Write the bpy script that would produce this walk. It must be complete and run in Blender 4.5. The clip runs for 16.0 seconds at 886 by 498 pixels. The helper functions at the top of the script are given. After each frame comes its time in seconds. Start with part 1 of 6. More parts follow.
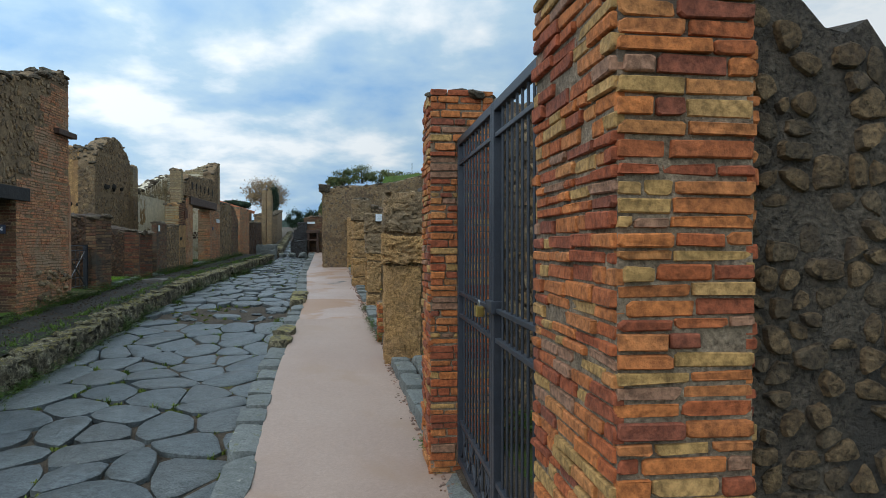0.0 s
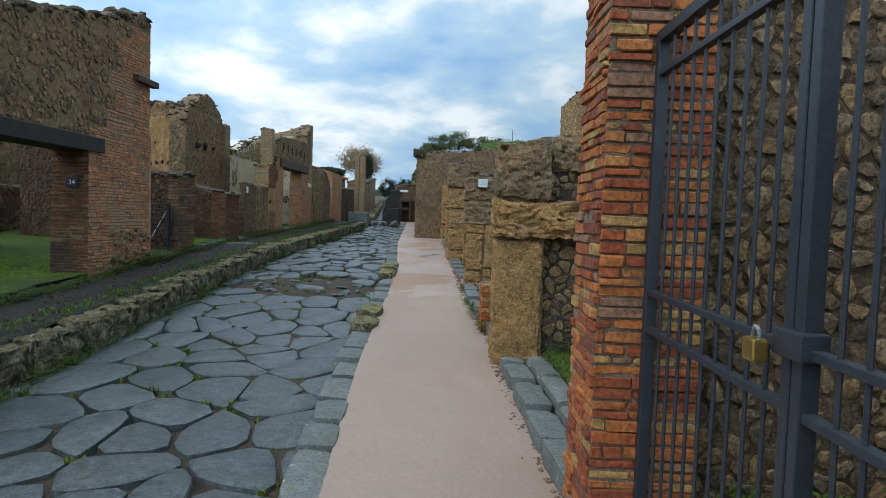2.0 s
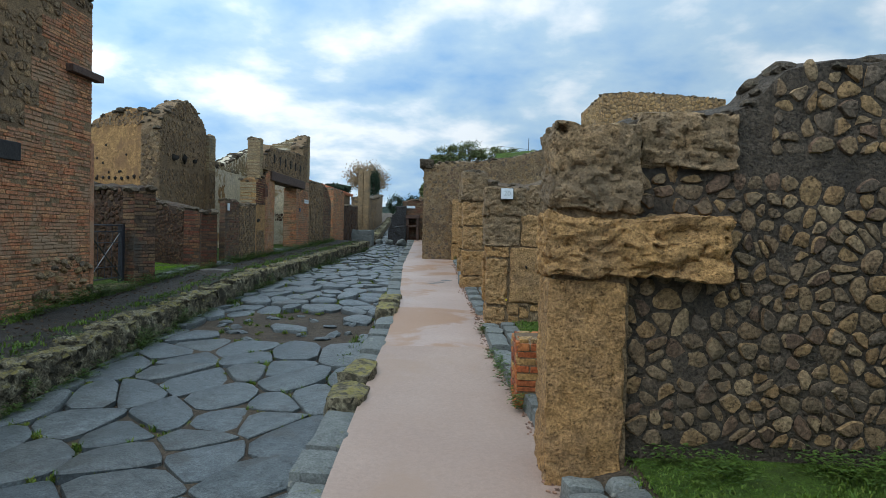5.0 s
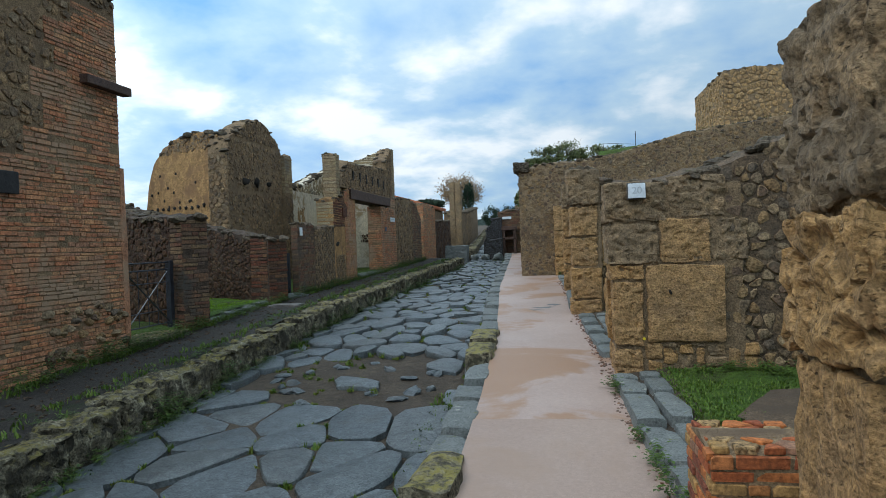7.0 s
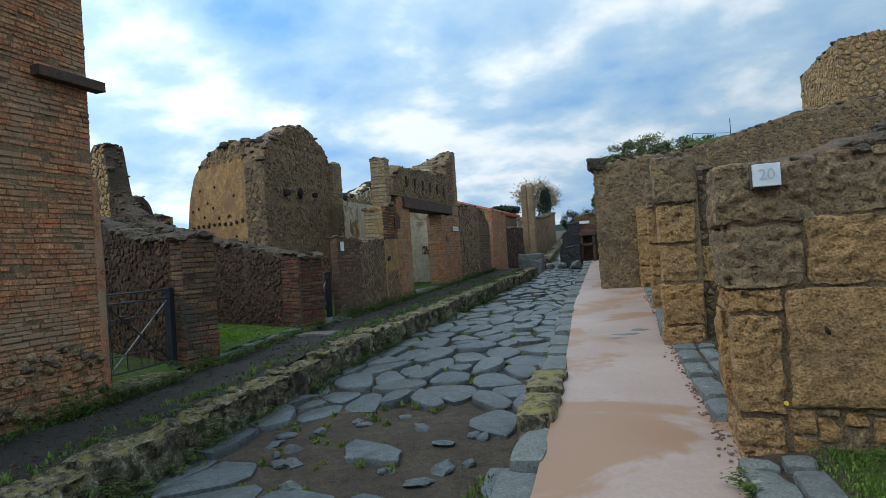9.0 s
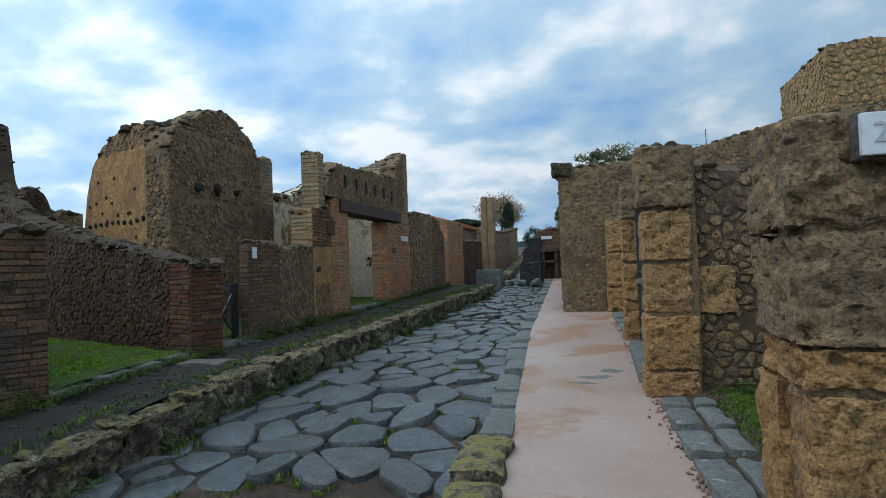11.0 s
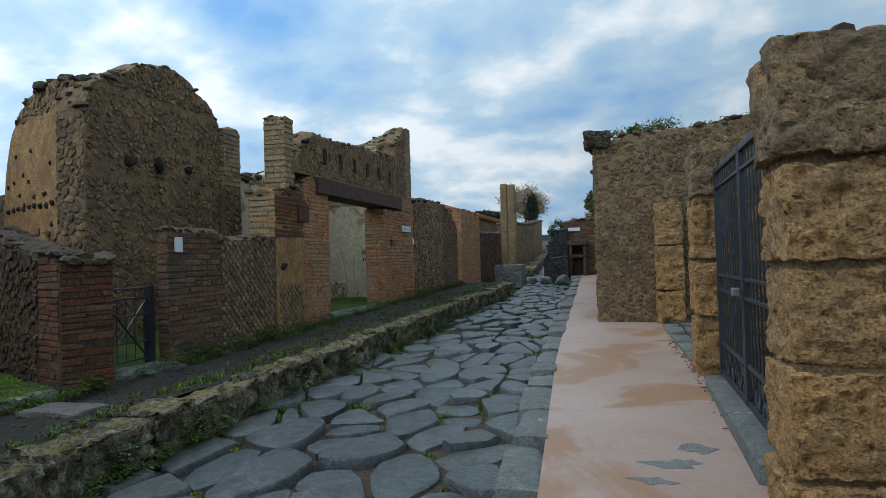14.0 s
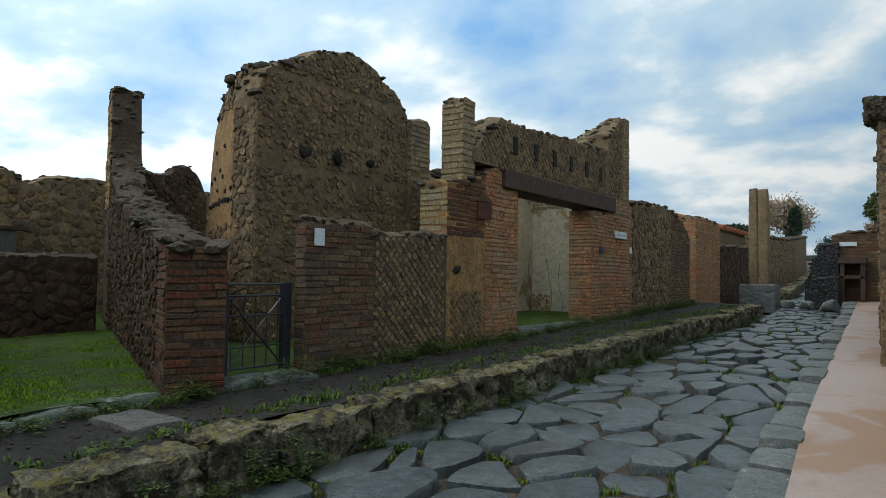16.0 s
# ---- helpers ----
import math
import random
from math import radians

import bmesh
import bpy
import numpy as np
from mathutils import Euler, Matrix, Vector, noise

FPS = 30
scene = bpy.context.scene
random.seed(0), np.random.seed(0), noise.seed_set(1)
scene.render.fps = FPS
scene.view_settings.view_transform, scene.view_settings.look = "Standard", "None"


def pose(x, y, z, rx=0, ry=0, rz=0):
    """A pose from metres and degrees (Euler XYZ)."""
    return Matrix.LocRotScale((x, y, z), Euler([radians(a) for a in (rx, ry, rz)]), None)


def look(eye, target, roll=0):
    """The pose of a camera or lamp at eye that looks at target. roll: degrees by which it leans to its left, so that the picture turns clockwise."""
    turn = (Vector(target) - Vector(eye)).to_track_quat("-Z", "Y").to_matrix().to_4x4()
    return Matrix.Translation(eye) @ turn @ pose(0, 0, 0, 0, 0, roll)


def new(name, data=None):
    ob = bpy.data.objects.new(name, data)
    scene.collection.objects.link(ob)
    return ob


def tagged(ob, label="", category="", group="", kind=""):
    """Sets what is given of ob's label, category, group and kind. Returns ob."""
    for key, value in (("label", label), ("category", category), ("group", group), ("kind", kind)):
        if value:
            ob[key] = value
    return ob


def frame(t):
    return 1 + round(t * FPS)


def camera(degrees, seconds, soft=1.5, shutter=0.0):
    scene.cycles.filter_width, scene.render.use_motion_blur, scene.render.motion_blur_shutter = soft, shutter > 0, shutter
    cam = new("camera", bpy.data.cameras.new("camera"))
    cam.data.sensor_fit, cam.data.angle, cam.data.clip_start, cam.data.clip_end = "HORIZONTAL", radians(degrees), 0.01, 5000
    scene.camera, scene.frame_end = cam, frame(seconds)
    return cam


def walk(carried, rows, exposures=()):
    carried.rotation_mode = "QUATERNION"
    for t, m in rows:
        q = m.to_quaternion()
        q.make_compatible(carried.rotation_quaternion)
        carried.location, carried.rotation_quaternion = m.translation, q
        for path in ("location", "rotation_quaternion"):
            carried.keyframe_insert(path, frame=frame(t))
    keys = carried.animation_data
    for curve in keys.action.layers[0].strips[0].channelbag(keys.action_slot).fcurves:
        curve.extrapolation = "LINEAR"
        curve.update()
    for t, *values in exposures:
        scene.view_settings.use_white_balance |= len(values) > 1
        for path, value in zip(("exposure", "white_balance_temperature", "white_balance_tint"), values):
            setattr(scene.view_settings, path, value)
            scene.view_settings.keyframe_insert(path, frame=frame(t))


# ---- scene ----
cam = camera(68.0, 16.0, soft=0.7)
PATH = [
    (0, (1.454, -1.067, 1.376), (1.711, 0.916, 1.361), -0.0),
    (0.5, (1.409, -0.594, 1.315), (1.617, 1.395, 1.294), 1.6),
    (1, (1.374, -0.117, 1.319), (1.505, 1.878, 1.264), 2.2),
    (1.5, (1.337, 0.382, 1.312), (1.42, 2.378, 1.235), 2.7),
    (2, (1.309, 0.807, 1.321), (1.296, 2.804, 1.219), 2.1),
    (2.5, (1.237, 1.217, 1.315), (1.122, 3.211, 1.201), 1.1),
    (3, (1.297, 1.64, 1.331), (1.243, 3.636, 1.212), 0.7),
    (3.2, (1.329, 1.803, 1.331), (1.333, 3.8, 1.217), 0.7),
    (5.3, (1.216, 3.742, 1.402), (1.152, 5.741, 1.38), 1.7),
    (5.5, (1.227, 3.988, 1.426), (1.115, 5.984, 1.424), 1.0),
    (6, (1.189, 4.667, 1.436), (0.993, 6.657, 1.44), 0.0),
    (6.5, (1.166, 5.235, 1.455), (0.899, 7.217, 1.44), -1.0),
    (7, (1.094, 5.792, 1.464), (0.754, 7.763, 1.448), -2.1),
    (7.5, (1.086, 6.344, 1.467), (0.656, 8.296, 1.42), -3.0),
    (8, (1.072, 6.868, 1.475), (0.563, 8.802, 1.415), -3.4),
    (8.5, (1.083, 7.371, 1.496), (0.519, 9.29, 1.468), -3.0),
    (9, (1.096, 7.904, 1.54), (0.521, 9.819, 1.56), -3.8),
    (9.5, (1.068, 8.373, 1.518), (0.586, 10.313, 1.579), -3.3),
    (9.7, (1.088, 8.62, 1.505), (0.641, 10.568, 1.568), -3.3),
    (11.8, (0.808, 10.82, 1.523), (0.34, 12.764, 1.569), -1.1),
    (12, (0.784, 11.008, 1.519), (0.344, 12.959, 1.548), -1.4),
    (12.5, (0.758, 11.468, 1.545), (0.373, 13.431, 1.556), -2.2),
    (13, (0.685, 11.965, 1.556), (0.297, 13.926, 1.575), -2.1),
    (13.5, (0.667, 12.454, 1.56), (0.249, 14.41, 1.582), -1.7),
    (14, (0.62, 12.995, 1.563), (0.082, 14.921, 1.6), -1.7),
    (14.5, (0.59, 13.52, 1.52), (-0.155, 15.37, 1.59), -1.8),
    (15, (0.497, 14.063, 1.489), (-0.437, 15.83, 1.574), -1.1),
    (15.5, (0.489, 14.489, 1.469), (-0.59, 16.17, 1.557), -0.1),
    (16, (0.531, 14.92, 1.456), (-0.647, 16.535, 1.541), 0.75),
]
walk(cam, [(t, look(eye, target, roll)) for t, eye, target, roll in PATH], [(0, -0.10, 6250, 10), (3, 0.02, 6150, 10), (6, 0.0, 6120, 10), (9, -0.14, 6060, 10), (13, -0.31, 6020, 10), (15, -0.31, 6450, 10), (16, -0.30, 6650, 10)])

# ---- world and sun: a cloudy winter sky, brighter over the left-hand houses ----
world = bpy.data.worlds.new("sky")
scene.world = world
world.use_nodes = True
wt = world.node_tree
wt.nodes.clear()


def wnode(kind, **kw):
    n = wt.nodes.new(kind)
    for k, v in kw.items():
        if k.startswith("i_"):
            n.inputs[k[2:].replace("_", " ")].default_value = v
    return n


sky = wt.nodes.new("ShaderNodeTexSky")
sky.sky_type = "NISHITA"
sky.sun_disc = False
sky.sun_elevation = radians(48)
sky.sun_rotation = radians(-123)
sky.air_density, sky.dust_density = 1.0, 0.6
co = wt.nodes.new("ShaderNodeTexCoord")
sep = wt.nodes.new("ShaderNodeSeparateXYZ")
wt.links.new(co.outputs["Generated"], sep.inputs[0])
# clouds lie on a flat deck: divide by the height, so that they crowd towards the horizon
hgt = wt.nodes.new("ShaderNodeMath"); hgt.operation = "MAXIMUM"; hgt.inputs[1].default_value = 0.0
wt.links.new(sep.outputs[2], hgt.inputs[0])
add = wt.nodes.new("ShaderNodeMath"); add.operation = "ADD"; add.inputs[1].default_value = 0.30
wt.links.new(hgt.outputs[0], add.inputs[0])
deck = wt.nodes.new("ShaderNodeVectorMath"); deck.operation = "DIVIDE"
comb = wt.nodes.new("ShaderNodeCombineXYZ")
for k in range(3):
    wt.links.new(add.outputs[0], comb.inputs[k])
wt.links.new(co.outputs["Generated"], deck.inputs[0])
wt.links.new(comb.outputs[0], deck.inputs[1])
n1 = wnode("ShaderNodeTexNoise", i_Scale=2.9, i_Detail=7.0, i_Roughness=0.52, i_Distortion=0.1)
n2 = wnode("ShaderNodeTexNoise", i_Scale=0.9, i_Detail=4.0, i_Roughness=0.5)
wt.links.new(deck.outputs[0], n1.inputs["Vector"])
wt.links.new(deck.outputs[0], n2.inputs["Vector"])
shade = wt.nodes.new("ShaderNodeValToRGB")
shade.color_ramp.elements[0].position, shade.color_ramp.elements[0].color = 0.24, (0.22, 0.45, 0.77, 1)
shade.color_ramp.elements[1].position, shade.color_ramp.elements[1].color = 0.62, (0.93, 0.985, 1.0, 1)
e = shade.color_ramp.elements.new(0.49); e.color = (0.51, 0.69, 0.83, 1)
wt.links.new(n1.outputs["Fac"], shade.inputs["Fac"])
cover_r = wt.nodes.new("ShaderNodeValToRGB")
cover_r.color_ramp.elements[0].position, cover_r.color_ramp.elements[0].color = 0.25, (0.94, 0.94, 0.94, 1)
cover_r.color_ramp.elements[1].position, cover_r.color_ramp.elements[1].color = 0.5, (1, 1, 1, 1)
wt.links.new(n2.outputs["Fac"], cover_r.inputs["Fac"])
# the glow of the veiled sun through the cloud
glow = wt.nodes.new("ShaderNodeVectorMath"); glow.operation = "DOT_PRODUCT"
SUN_DIR = Vector((-0.52, -0.34, 0.70)).normalized()
glow.inputs[1].default_value = SUN_DIR
wt.links.new(co.outputs["Generated"], glow.inputs[0])
gr = wt.nodes.new("ShaderNodeMapRange")
gr.inputs[1].default_value, gr.inputs[2].default_value = -0.35, 1.0
gr.inputs[3].default_value, gr.inputs[4].default_value = 0.84, 2.1
wt.links.new(glow.outputs["Value"], gr.inputs[0])
cloud = wt.nodes.new("ShaderNodeMix"); cloud.data_type = "RGBA"; cloud.blend_type = "MULTIPLY"; cloud.inputs[0].default_value = 1.0
gl3 = wt.nodes.new("ShaderNodeCombineColor")
for k in range(3):
    wt.links.new(gr.outputs[0], gl3.inputs[k])
wt.links.new(shade.outputs[0], cloud.inputs[6])
wt.links.new(gl3.outputs[0], cloud.inputs[7])
bg_sky = wt.nodes.new("ShaderNodeBackground"); bg_sky.inputs[1].default_value = 0.10
bg_cl = wt.nodes.new("ShaderNodeBackground"); bg_cl.inputs[1].default_value = 1.0
mixs = wt.nodes.new("ShaderNodeMixShader")
out = wt.nodes.new("ShaderNodeOutputWorld")
wt.links.new(sky.outputs[0], bg_sky.inputs[0])
wt.links.new(cloud.outputs[2], bg_cl.inputs[0])
wt.links.new(cover_r.outputs[0], mixs.inputs[0])
wt.links.new(bg_sky.outputs[0], mixs.inputs[1])
wt.links.new(bg_cl.outputs[0], mixs.inputs[2])
wt.links.new(mixs.outputs[0], out.inputs[0])

sun = new("sun", bpy.data.lights.new("sun", "SUN"))
sun.data.energy, sun.data.angle, sun.data.color = 1.05, radians(40), (1.0, 0.95, 0.88)
sun.matrix_world = look((0, 0, 30), Vector((0, 0, 30)) - SUN_DIR)
scene.view_settings.exposure = 0.0


# ---- materials ----
def ramp(nt, fac, cols, stepped=False):
    r = nt.nodes.new("ShaderNodeValToRGB")
    if stepped:
        r.color_ramp.interpolation = "CONSTANT"
    el = r.color_ramp.elements
    while len(el) > 1:
        el.remove(el[-1])
    for i, c in enumerate(cols):
        p = i / (len(cols) if stepped else max(1, len(cols) - 1))
        x = el[0] if i == 0 else el.new(p)
        x.position, x.color = p, (*c, 1)
    nt.links.new(fac, r.inputs[0])
    return r.outputs[0]


def mixc(nt, fac, a, b, how="MIX"):
    m = nt.nodes.new("ShaderNodeMix")
    m.data_type, m.blend_type = "RGBA", how
    for sock, v in ((0, fac), (6, a), (7, b)):
        if isinstance(v, (int, float)):
            m.inputs[sock].default_value = v
        elif isinstance(v, tuple):
            m.inputs[sock].default_value = (*v, 1)
        else:
            nt.links.new(v, m.inputs[sock])
    return m.outputs[2]


def noise_of(nt, vec, scale, detail=5, rough=0.6, dist=0.0):
    n = nt.nodes.new("ShaderNodeTexNoise")
    n.inputs["Scale"].default_value, n.inputs["Detail"].default_value = scale, detail
    n.inputs["Roughness"].default_value, n.inputs["Distortion"].default_value = rough, dist
    nt.links.new(vec, n.inputs["Vector"])
    return n.outputs["Fac"]


def stretch(nt, v, lo, hi):
    m = nt.nodes.new("ShaderNodeMapRange")
    m.interpolation_type = "SMOOTHSTEP"
    m.inputs[1].default_value, m.inputs[2].default_value = lo, hi
    nt.links.new(v, m.inputs[0])
    return m.outputs[0]


def surf(name, cols, pieces=None, piece_mix=0.6, scale=1.6, fine=38, grain=0.45, rough=0.88, bump=0.5, depth=0.02, pits=0.0, pit_dark=0.35, stain=None, stain_at=(0.52, 0.68), stain_scale=1.1, moss=None, moss_amt=0.5, metal=0.0, spec=0.3, bedded=0.0, blotch=0.45):
    """A weathered surface: broad colour drift, a tint for each piece, grain, stains, growth on upward faces, relief."""
    m = bpy.data.materials.new(name)
    m.use_nodes = True
    nt = m.node_tree
    b = nt.nodes["Principled BSDF"]
    geo = nt.nodes.new("ShaderNodeNewGeometry")
    pos = geo.outputs["Position"]
    c = ramp(nt, stretch(nt, noise_of(nt, pos, scale, 4), 0.3, 0.7), cols)
    if pieces:
        info = nt.nodes.new("ShaderNodeObjectInfo")
        ad = nt.nodes.new("ShaderNodeMath"); ad.operation = "ADD"
        nt.links.new(info.outputs["Random"], ad.inputs[0])
        nt.links.new(geo.outputs["Random Per Island"], ad.inputs[1])
        fr = nt.nodes.new("ShaderNodeMath"); fr.operation = "FRACT"
        nt.links.new(ad.outputs[0], fr.inputs[0])
        c = mixc(nt, piece_mix, c, ramp(nt, fr.outputs[0], pieces, True))
    f = noise_of(nt, pos, fine, 6, 0.65)
    vec2 = pos
    if bedded:
        mp = nt.nodes.new("ShaderNodeMapping")
        mp.inputs["Scale"].default_value = (1, 1, bedded)
        nt.links.new(pos, mp.inputs["Vector"])
        vec2 = mp.outputs[0]
    f2 = noise_of(nt, vec2, fine * 0.22, 5, 0.6, 0.4)
    g = ramp(nt, stretch(nt, f, 0.25, 0.75), [(1 - grain,) * 3, (1 + 0.75 * grain,) * 3])
    c = mixc(nt, 1.0, c, g, "MULTIPLY")
    g2 = ramp(nt, stretch(nt, f2, 0.3, 0.7), [(1 - grain * blotch,) * 3, (1 + 0.8 * grain * blotch,) * 3])
    c = mixc(nt, 1.0, c, g2, "MULTIPLY")
    if pits:
        pm = stretch(nt, noise_of(nt, vec2, pits, 4, 0.6, 0.4), 0.33, 0.41)
        c = mixc(nt, 1.0, c, ramp(nt, pm, [(1 - pit_dark,) * 3, (1.0, 1.0, 1.0)]), "MULTIPLY")
    if stain:
        s1 = stretch(nt, noise_of(nt, pos, stain_scale, 6, 0.6, 0.6), *stain_at)
        c = mixc(nt, s1, c, stain)
    if moss:
        sx = nt.nodes.new("ShaderNodeSeparateXYZ")
        nt.links.new(geo.outputs["Normal"], sx.inputs[0])
        up = stretch(nt, sx.outputs[2], 0.1, 0.65)
        mk = nt.nodes.new("ShaderNodeMath"); mk.operation = "MULTIPLY"
        nt.links.new(up, mk.inputs[0])
        nt.links.new(stretch(nt, noise_of(nt, pos, 9.0, 6, 0.7), 0.62 - moss_amt * 0.4, 0.75 - moss_amt * 0.3), mk.inputs[1])
        c = mixc(nt, mk.outputs[0], c, moss)
    nt.links.new(c, b.inputs["Base Color"])
    b.inputs["Roughness"].default_value, b.inputs["Metallic"].default_value = rough, metal
    b.inputs["Specular IOR Level"].default_value = spec
    hsum = nt.nodes.new("ShaderNodeMath"); hsum.operation = "MULTIPLY_ADD"
    nt.links.new(f2, hsum.inputs[0]); hsum.inputs[1].default_value = 1.6
    nt.links.new(f, hsum.inputs[2])
    hout = hsum.outputs[0]
    if pits:
        ph = nt.nodes.new("ShaderNodeMath"); ph.operation = "ADD"
        nt.links.new(hout, ph.inputs[0]); nt.links.new(pm, ph.inputs[1])
        hout = ph.outputs[0]
    bm = nt.nodes.new("ShaderNodeBump")
    bm.inputs["Strength"].default_value, bm.inputs["Distance"].default_value = bump, depth
    nt.links.new(hout, bm.inputs["Height"])
    nt.links.new(bm.outputs[0], b.inputs["Normal"])
    return m


BRICKS = [(0.46, 0.15, 0.04), (0.37, 0.225, 0.075), (0.25, 0.065, 0.028), (0.36, 0.095, 0.03), (0.41, 0.135, 0.038), (0.30, 0.075, 0.03), (0.42, 0.175, 0.055), (0.20, 0.06, 0.033), (0.40, 0.24, 0.085), (0.35, 0.10, 0.033), (0.27, 0.15, 0.09), (0.39, 0.13, 0.038), (0.44, 0.16, 0.05)]
M_brick = surf("fired_brick", [(0.303, 0.101, 0.035), (0.251, 0.0735, 0.0302)], BRICKS, 0.85, grain=0.55, bump=0.6, depth=0.012, stain=(0.227, 0.175, 0.119), stain_at=(0.66, 0.80), stain_scale=3.0, blotch=0.3)
M_brick_old = surf("weathered_brick", [(0.41, 0.178, 0.081), (0.356, 0.168, 0.0865), (0.454, 0.219, 0.0994)], [(0.389, 0.148, 0.069), (0.464, 0.214, 0.0938), (0.335, 0.158, 0.0846), (0.497, 0.265, 0.12), (0.432, 0.153, 0.0662), (0.4, 0.209, 0.11), (0.27, 0.143, 0.0883)], 0.6, grain=0.6, stain=(0.313, 0.209, 0.129), stain_at=(0.47, 0.66), stain_scale=1.3, blotch=0.4)
M_brick_dark = surf("dark_brick", [(0.125, 0.0582, 0.03), (0.0948, 0.0456, 0.0256)], [(0.15, 0.0456, 0.0229), (0.119, 0.064, 0.0344), (0.0761, 0.0436, 0.0282), (0.169, 0.0863, 0.0389), (0.113, 0.0408, 0.0229)], 0.7, grain=0.55, stain=(0.0498, 0.0359, 0.0256), blotch=0.3)
M_brick_yellow = surf("yellow_tuff_brick", [(0.33, 0.25, 0.13), (0.28, 0.205, 0.115)], [(0.35, 0.26, 0.13), (0.29, 0.205, 0.11), (0.31, 0.245, 0.15), (0.25, 0.19, 0.115)], 0.6, grain=0.55, stain=(0.16, 0.135, 0.10), blotch=0.3)
M_mortar = surf("old_mortar", [(0.284, 0.192, 0.104), (0.219, 0.149, 0.0826)], grain=0.55, fine=60, bump=0.8, depth=0.015, stain=(0.13, 0.0873, 0.052))
M_mortar_brown = surf("brown_mortar", [(0.143, 0.0968, 0.0565), (0.109, 0.0745, 0.0457)], grain=0.6, fine=55, bump=0.8, depth=0.02, stain=(0.0782, 0.0554, 0.0363))
M_mortar_warm = surf("warm_mortar", [(0.249, 0.166, 0.0882), (0.191, 0.127, 0.0697)], grain=0.6, fine=55, bump=0.8, depth=0.02, stain=(0.133, 0.0891, 0.0521), stain_at=(0.5, 0.74))
M_mortar_dark = surf("dark_mortar", [(0.0827, 0.0554, 0.0353), (0.0594, 0.0396, 0.026)], grain=0.6, fine=55, bump=0.8, depth=0.02)
M_mortar_entry = surf("deep_brown_mortar", [(0.099, 0.076, 0.053), (0.072, 0.056, 0.04)], grain=0.6, fine=50, bump=0.9, depth=0.025, pits=40, stain=(0.045, 0.037, 0.029))
M_rubble = surf("mixed_rubble_stone", [(0.244, 0.16, 0.0838), (0.183, 0.127, 0.0718)], [(0.295, 0.183, 0.0798), (0.204, 0.145, 0.0838), (0.102, 0.08, 0.0599), (0.254, 0.15, 0.0638), (0.163, 0.115, 0.0686), (0.316, 0.221, 0.12), (0.183, 0.118, 0.0638), (0.234, 0.155, 0.0798), (0.132, 0.08, 0.0526)], 0.75, fine=45, grain=0.6, bump=0.8, depth=0.02, pits=40, pit_dark=0.5, stain=(0.128, 0.094, 0.0606), stain_at=(0.54, 0.78), stain_scale=2.0)
M_rubble_warm = surf("warm_rubble_stone", [(0.252, 0.164, 0.0878), (0.195, 0.13, 0.0718)], [(0.288, 0.179, 0.0878), (0.226, 0.152, 0.0838), (0.149, 0.104, 0.0655), (0.329, 0.212, 0.104), (0.195, 0.127, 0.0718), (0.257, 0.188, 0.112), (0.113, 0.0827, 0.0559)], 0.75, fine=45, grain=0.6, bump=0.8, depth=0.02, pits=70, stain=(0.144, 0.102, 0.0622), stain_at=(0.52, 0.78))
M_rubble_dark = surf("dark_rubble_stone", [(0.0933, 0.0495, 0.0269), (0.07, 0.0376, 0.0227)], [(0.106, 0.0544, 0.0286), (0.0657, 0.0376, 0.0244), (0.127, 0.0693, 0.0353), (0.0933, 0.0455, 0.0244), (0.0572, 0.0337, 0.0227), (0.138, 0.0871, 0.047)], 0.7, fine=45, grain=0.6, bump=0.8, depth=0.02, pits=60, stain=(0.053, 0.0356, 0.0235), stain_at=(0.56, 0.74))
M_rubble_entry = surf("brown_grey_rubble_stone", [(0.127, 0.083, 0.0422), (0.0903, 0.062, 0.0334)], [(0.138, 0.087, 0.0422), (0.101, 0.071, 0.0422), (0.063, 0.047, 0.0308), (0.165, 0.104, 0.0493), (0.111, 0.069, 0.0334)], 0.6, fine=45, grain=0.7, bump=0.8, depth=0.02, pits=60, stain=(0.0588, 0.04, 0.0246), stain_at=(0.54, 0.72), stain_scale=3)
M_rubble_tan = surf("tan_rubble_stone", [(0.421, 0.26, 0.108), (0.339, 0.21, 0.0966)], [(0.448, 0.271, 0.108), (0.352, 0.216, 0.0966), (0.395, 0.255, 0.116), (0.285, 0.178, 0.0798)], 0.6, fine=45, grain=0.72, bump=0.8, depth=0.02, pits=45, stain=(0.19, 0.131, 0.0735), stain_at=(0.56, 0.73))
M_tuff = surf("golden_tuff", [(0.44, 0.25, 0.0943), (0.374, 0.215, 0.0861), (0.308, 0.185, 0.0886)], [(0.44, 0.25, 0.0886), (0.374, 0.215, 0.0861), (0.407, 0.23, 0.0861), (0.33, 0.21, 0.102)], 0.35, scale=4.0, fine=60, grain=0.55, bedded=1.7, bump=0.85, depth=0.02, pits=34, pit_dark=0.5, stain=(0.259, 0.172, 0.0886), stain_at=(0.60, 0.86), stain_scale=2.2)
M_tuff_grey = surf("grey_brown_pitted_tuff", [(0.275, 0.185, 0.0984), (0.22, 0.152, 0.0861), (0.319, 0.205, 0.102)], scale=4, fine=60, grain=0.55, bedded=1.4, bump=0.85, depth=0.02, pits=38, pit_dark=0.6, stain=(0.154, 0.112, 0.0689), stain_at=(0.50, 0.76), stain_scale=3)
M_captop = surf("weathered_cement_top", [(0.133, 0.099, 0.063), (0.0933, 0.0713, 0.047)], fine=40, grain=0.6, bump=1.0, depth=0.03, pits=50, stain=(0.0594, 0.0475, 0.0319), moss=(0.0901, 0.0842, 0.0302), moss_amt=0.2)
